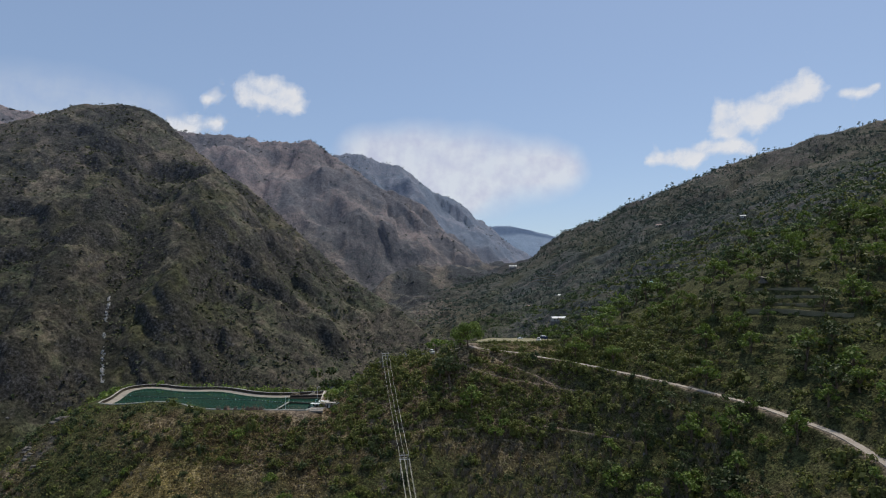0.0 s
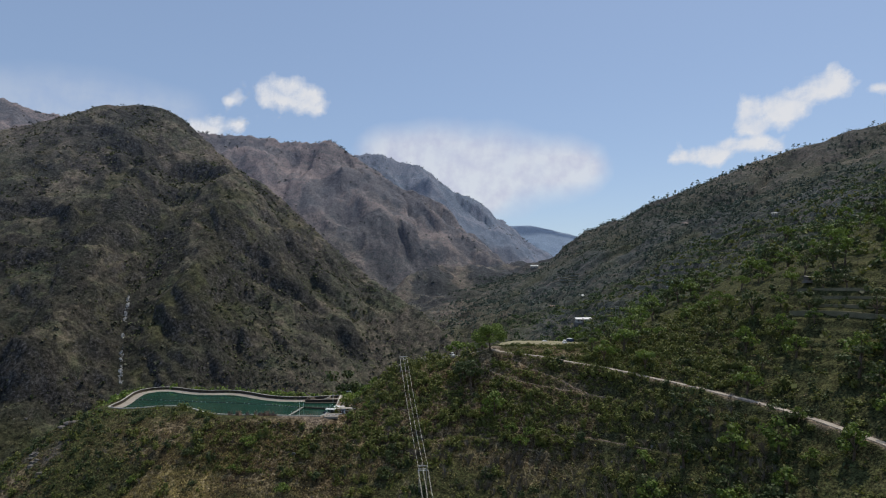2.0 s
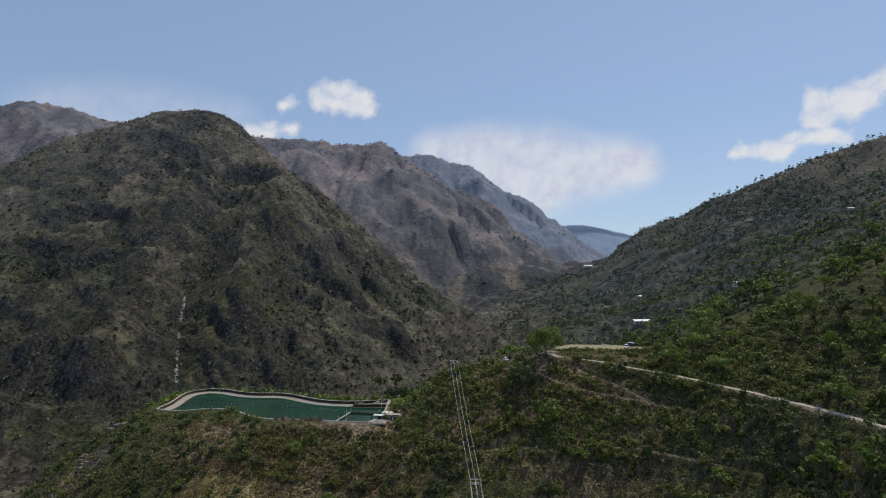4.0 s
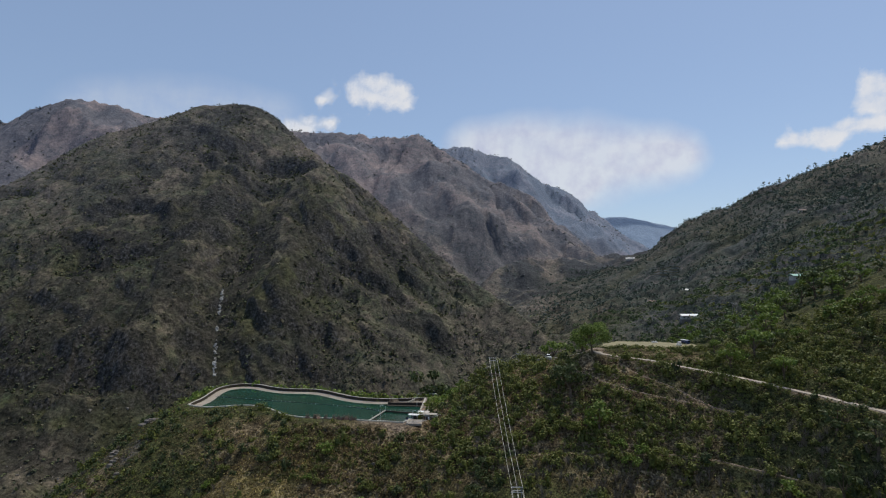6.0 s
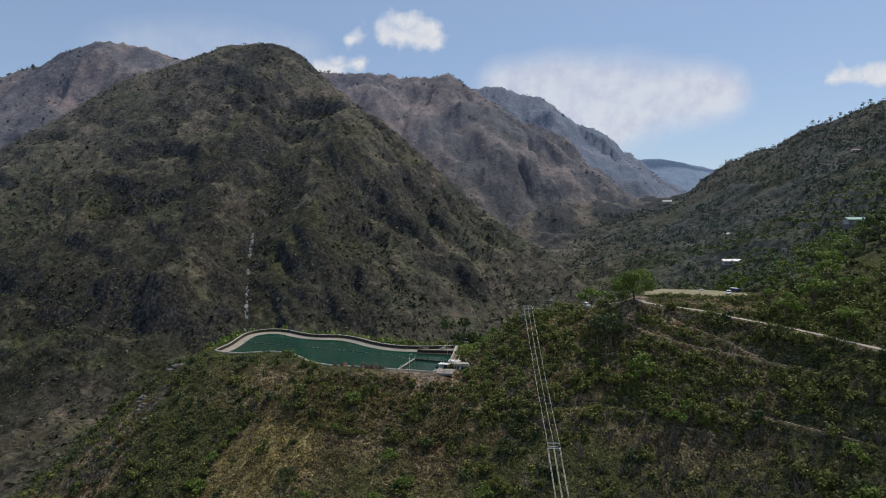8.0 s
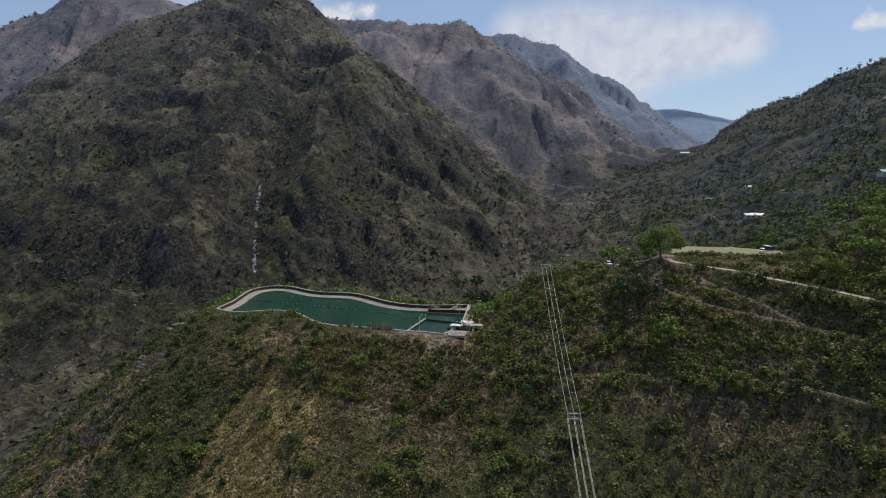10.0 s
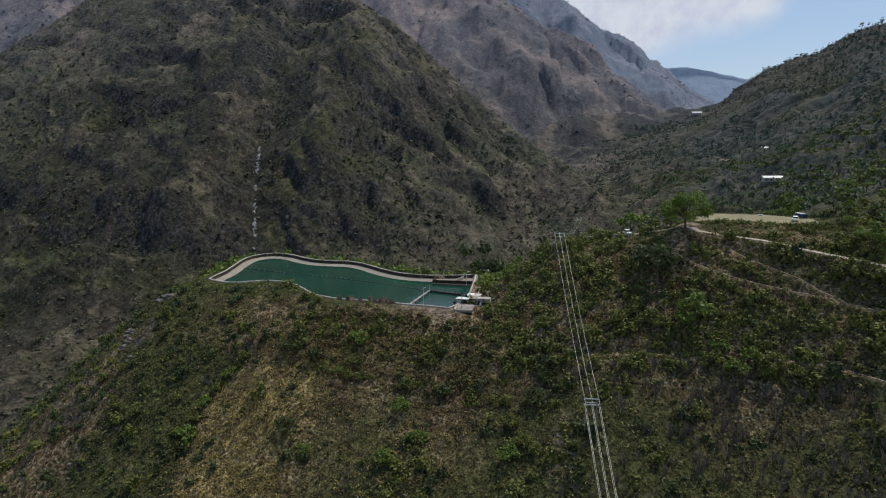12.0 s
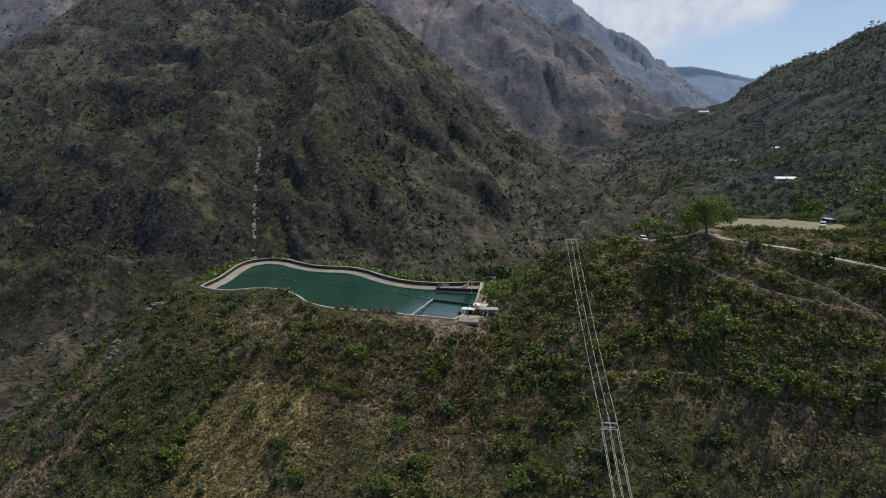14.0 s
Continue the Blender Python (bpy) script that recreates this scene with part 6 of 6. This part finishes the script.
def pine_parts(seed):
    """A mountain pine: a bare straight trunk and a tufted, uneven head."""
    g = np.random.default_rng(seed)
    thing = new("pine_tree")
    bm = bmesh.new()
    tube(bm, (0, 0, -1), (g.normal() * 0.3, g.normal() * 0.3, 11.5), 0.3, 0.08, 6)
    c = []
    for k in range(9):
        a, hz = g.uniform(0, 6.283), g.uniform(5.0, 11.0)
        out = 2.6 * (1.15 - (hz - 5) / 8) * g.uniform(0.6, 1.0)
        e = np.array([math.cos(a) * out, math.sin(a) * out, hz + 0.6])
        tube(bm, (0, 0, hz), tuple(e), 0.08, 0.03, 4)
        for _ in range(13):
            pos = e + g.normal(size=3) * (0.75, 0.75, 0.45)
            q = g.normal(size=(2, 3))
            q /= np.linalg.norm(q, axis=1)[:, None]
            sz = g.uniform(0.6, 1.05)
            c += [pos - q[0] * sz, pos - q[1] * sz * 0.5, pos + q[0] * sz, pos + q[1] * sz * 0.5]
    part("trunk", bm, M_BARK, thing)
    co = np.array(c)
    new("crown", fast_mesh("crown", co, np.arange(len(co)).reshape(-1, 4), M_LEAF_DARK)).parent = thing
    return tagged(thing, "dark pine standing against the sky on the ridge", "pine tree", "ridge pines")


PINES = [pine_parts(70 + k) for k in range(3)]
g_p = random.Random(9)
pine_spots = []
for k in range(86):
    w = (k + g_p.uniform(-0.8, 0.8)) / 86 * (len(RIGHT) - 4) + 1
    i = int(w)
    (ax, ay, _), (bx, by, _) = RIGHT[i], RIGHT[i + 1]
    x, y = ax + (w - i) * (bx - ax) + g_p.gauss(0, 9), ay + (w - i) * (by - ay) + g_p.gauss(0, 9)
    pine_spots.append((x, y, float(terrain(np.array([x]), np.array([y]))[0]), g_p.uniform(0.5, 1.2)))
for k, (x, y, z, v) in enumerate(pine_spots):
    t_ob = PINES[k] if k < 3 else copy_thing(PINES[k % 3], pose(x, y, z - 0.3, 0, 0, 77 * k))
    t_ob.matrix_world = pose(x, y, z - 0.3, 0, 0, 77 * k)
    t_ob.scale = (v * 1.15, v * 1.15, v)


# ---------------------------------------------------------------- clouds
def cloud_material(name, soft, alpha, shade, size, ragged, detail):
    m = bpy.data.materials.new(name)
    m.use_nodes = True
    t = m.node_tree
    t.nodes.clear()
    out = t.nodes.new("ShaderNodeOutputMaterial")
    em, tr, ms = t.nodes.new("ShaderNodeEmission"), t.nodes.new("ShaderNodeBsdfTransparent"), t.nodes.new("ShaderNodeMixShader")
    n = nz(t, size, detail, 0.6)
    sub, add = t.nodes.new("ShaderNodeMath"), t.nodes.new("ShaderNodeMath")
    sub.operation, add.operation = "MULTIPLY_ADD", "ADD"
    sub.inputs[1].default_value, sub.inputs[2].default_value = ragged, -0.5 * ragged
    t.links.new(n, sub.inputs[0])
    t.links.new(attr(t, "body"), add.inputs[0])
    t.links.new(sub.outputs[0], add.inputs[1])
    a = ramp(t, add.outputs[0], [(0.22, (0, 0, 0)), (min(1, 0.22 + soft), (alpha, alpha, alpha))])
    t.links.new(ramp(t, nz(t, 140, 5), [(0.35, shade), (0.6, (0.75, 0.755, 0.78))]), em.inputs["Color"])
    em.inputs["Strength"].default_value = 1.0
    t.links.new(a, ms.inputs[0])
    t.links.new(tr.outputs[0], ms.inputs[1])
    t.links.new(em.outputs[0], ms.inputs[2])
    t.links.new(ms.outputs[0], out.inputs["Surface"])
    return m


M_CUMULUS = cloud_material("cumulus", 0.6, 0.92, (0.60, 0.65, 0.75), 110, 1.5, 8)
# low sky haze, added as a faint sheet that glows by itself
M_FAINT = cloud_material("low_sky_haze", 0.78, 0.34, (0.57, 0.61, 0.76), 900, 0.6, 2)
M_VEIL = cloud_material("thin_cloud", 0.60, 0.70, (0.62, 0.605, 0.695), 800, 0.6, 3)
SKY_AT = 4700.0


def cloud(lobes, mat, label):
    """A far sheet of cloud from round lobes: (degrees to the right, degrees up, radius in degrees)."""
    ax = sum(l[0] for l in lobes) / len(lobes)
    ay = sum(l[1] for l in lobes) / len(lobes)
    k = SKY_AT * math.pi / 180
    reach = max(max(abs(l[0] - ax) + 2.2 * l[2], abs(l[1] - ay) + 2.2 * l[2]) for l in lobes)
    n = 44
    gx, gy = np.meshgrid(np.linspace(-reach, reach, n), np.linspace(-reach, reach, n))
    body = np.zeros_like(gx)
    for lx, ly, r in lobes:
        d2 = ((gx - lx + ax) ** 2 + (gy - ly + ay) ** 2) / r ** 2
        body = body + np.exp(-d2 * 1.1)
    body = 0.72 * np.minimum(body, 1.15)
    edge = np.maximum(np.abs(gx), np.abs(gy)) / reach
    body = body - 2 * step(0.85, 1.0, edge)
    co = np.stack([gx * k, np.zeros_like(gx), gy * k], -1).reshape(-1, 3)
    index = np.arange(n * n).reshape(n, n)
    quads = np.stack([index[:-1, :-1], index[:-1, 1:], index[1:, 1:], index[1:, :-1]], -1).reshape(-1, 4)
    me = fast_mesh("cloud", co, quads, mat)
    me.attributes.new("body", "FLOAT", "POINT").data.foreach_set("value", body.ravel().astype(np.float32))
    ob = new("cloud", me)
    d = Vector((math.sin(radians(ax)) * math.cos(radians(ay)), math.cos(radians(ax)) * math.cos(radians(ay)), math.sin(radians(ay))))
    ob.matrix_world = Matrix.Translation(Vector((0, 0, EYE)) + d * SKY_AT) @ pose(0, 0, 0, ay, 0, -ax)
    return tagged(ob, label, "cloud", "clouds", "structure")


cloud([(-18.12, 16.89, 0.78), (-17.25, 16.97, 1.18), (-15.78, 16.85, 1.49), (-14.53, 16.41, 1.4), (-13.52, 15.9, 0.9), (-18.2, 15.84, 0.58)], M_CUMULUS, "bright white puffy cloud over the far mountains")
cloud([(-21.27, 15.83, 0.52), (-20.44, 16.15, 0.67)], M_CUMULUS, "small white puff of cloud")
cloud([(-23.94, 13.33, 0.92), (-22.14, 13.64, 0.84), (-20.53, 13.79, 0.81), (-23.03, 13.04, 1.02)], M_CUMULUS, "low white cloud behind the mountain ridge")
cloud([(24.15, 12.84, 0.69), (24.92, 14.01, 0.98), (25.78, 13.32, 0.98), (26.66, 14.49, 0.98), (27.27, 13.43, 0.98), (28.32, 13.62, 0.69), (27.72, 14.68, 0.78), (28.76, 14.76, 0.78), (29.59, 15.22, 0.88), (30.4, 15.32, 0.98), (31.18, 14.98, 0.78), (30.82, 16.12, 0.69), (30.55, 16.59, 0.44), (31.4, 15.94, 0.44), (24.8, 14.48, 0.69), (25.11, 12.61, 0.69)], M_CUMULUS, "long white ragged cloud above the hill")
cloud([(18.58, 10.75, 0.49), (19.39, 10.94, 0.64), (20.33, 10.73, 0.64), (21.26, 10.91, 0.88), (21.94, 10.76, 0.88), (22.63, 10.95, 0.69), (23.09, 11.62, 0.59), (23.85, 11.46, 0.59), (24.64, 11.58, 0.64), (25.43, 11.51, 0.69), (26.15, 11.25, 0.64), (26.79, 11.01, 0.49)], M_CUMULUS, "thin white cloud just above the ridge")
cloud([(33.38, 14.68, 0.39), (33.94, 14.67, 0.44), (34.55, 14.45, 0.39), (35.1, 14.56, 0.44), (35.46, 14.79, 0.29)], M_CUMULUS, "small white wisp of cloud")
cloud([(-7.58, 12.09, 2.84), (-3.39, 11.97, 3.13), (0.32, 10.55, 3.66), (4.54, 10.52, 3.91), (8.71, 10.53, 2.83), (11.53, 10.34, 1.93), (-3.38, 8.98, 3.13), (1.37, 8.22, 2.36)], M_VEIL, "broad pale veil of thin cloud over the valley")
cloud([(-40.01, 12.88, 3.19), (-36.75, 13.54, 3.03), (-33.17, 13.95, 3.03), (-29.28, 14.16, 3.0), (-25.49, 13.95, 2.7)], M_FAINT, "faint veil of low sky haze")
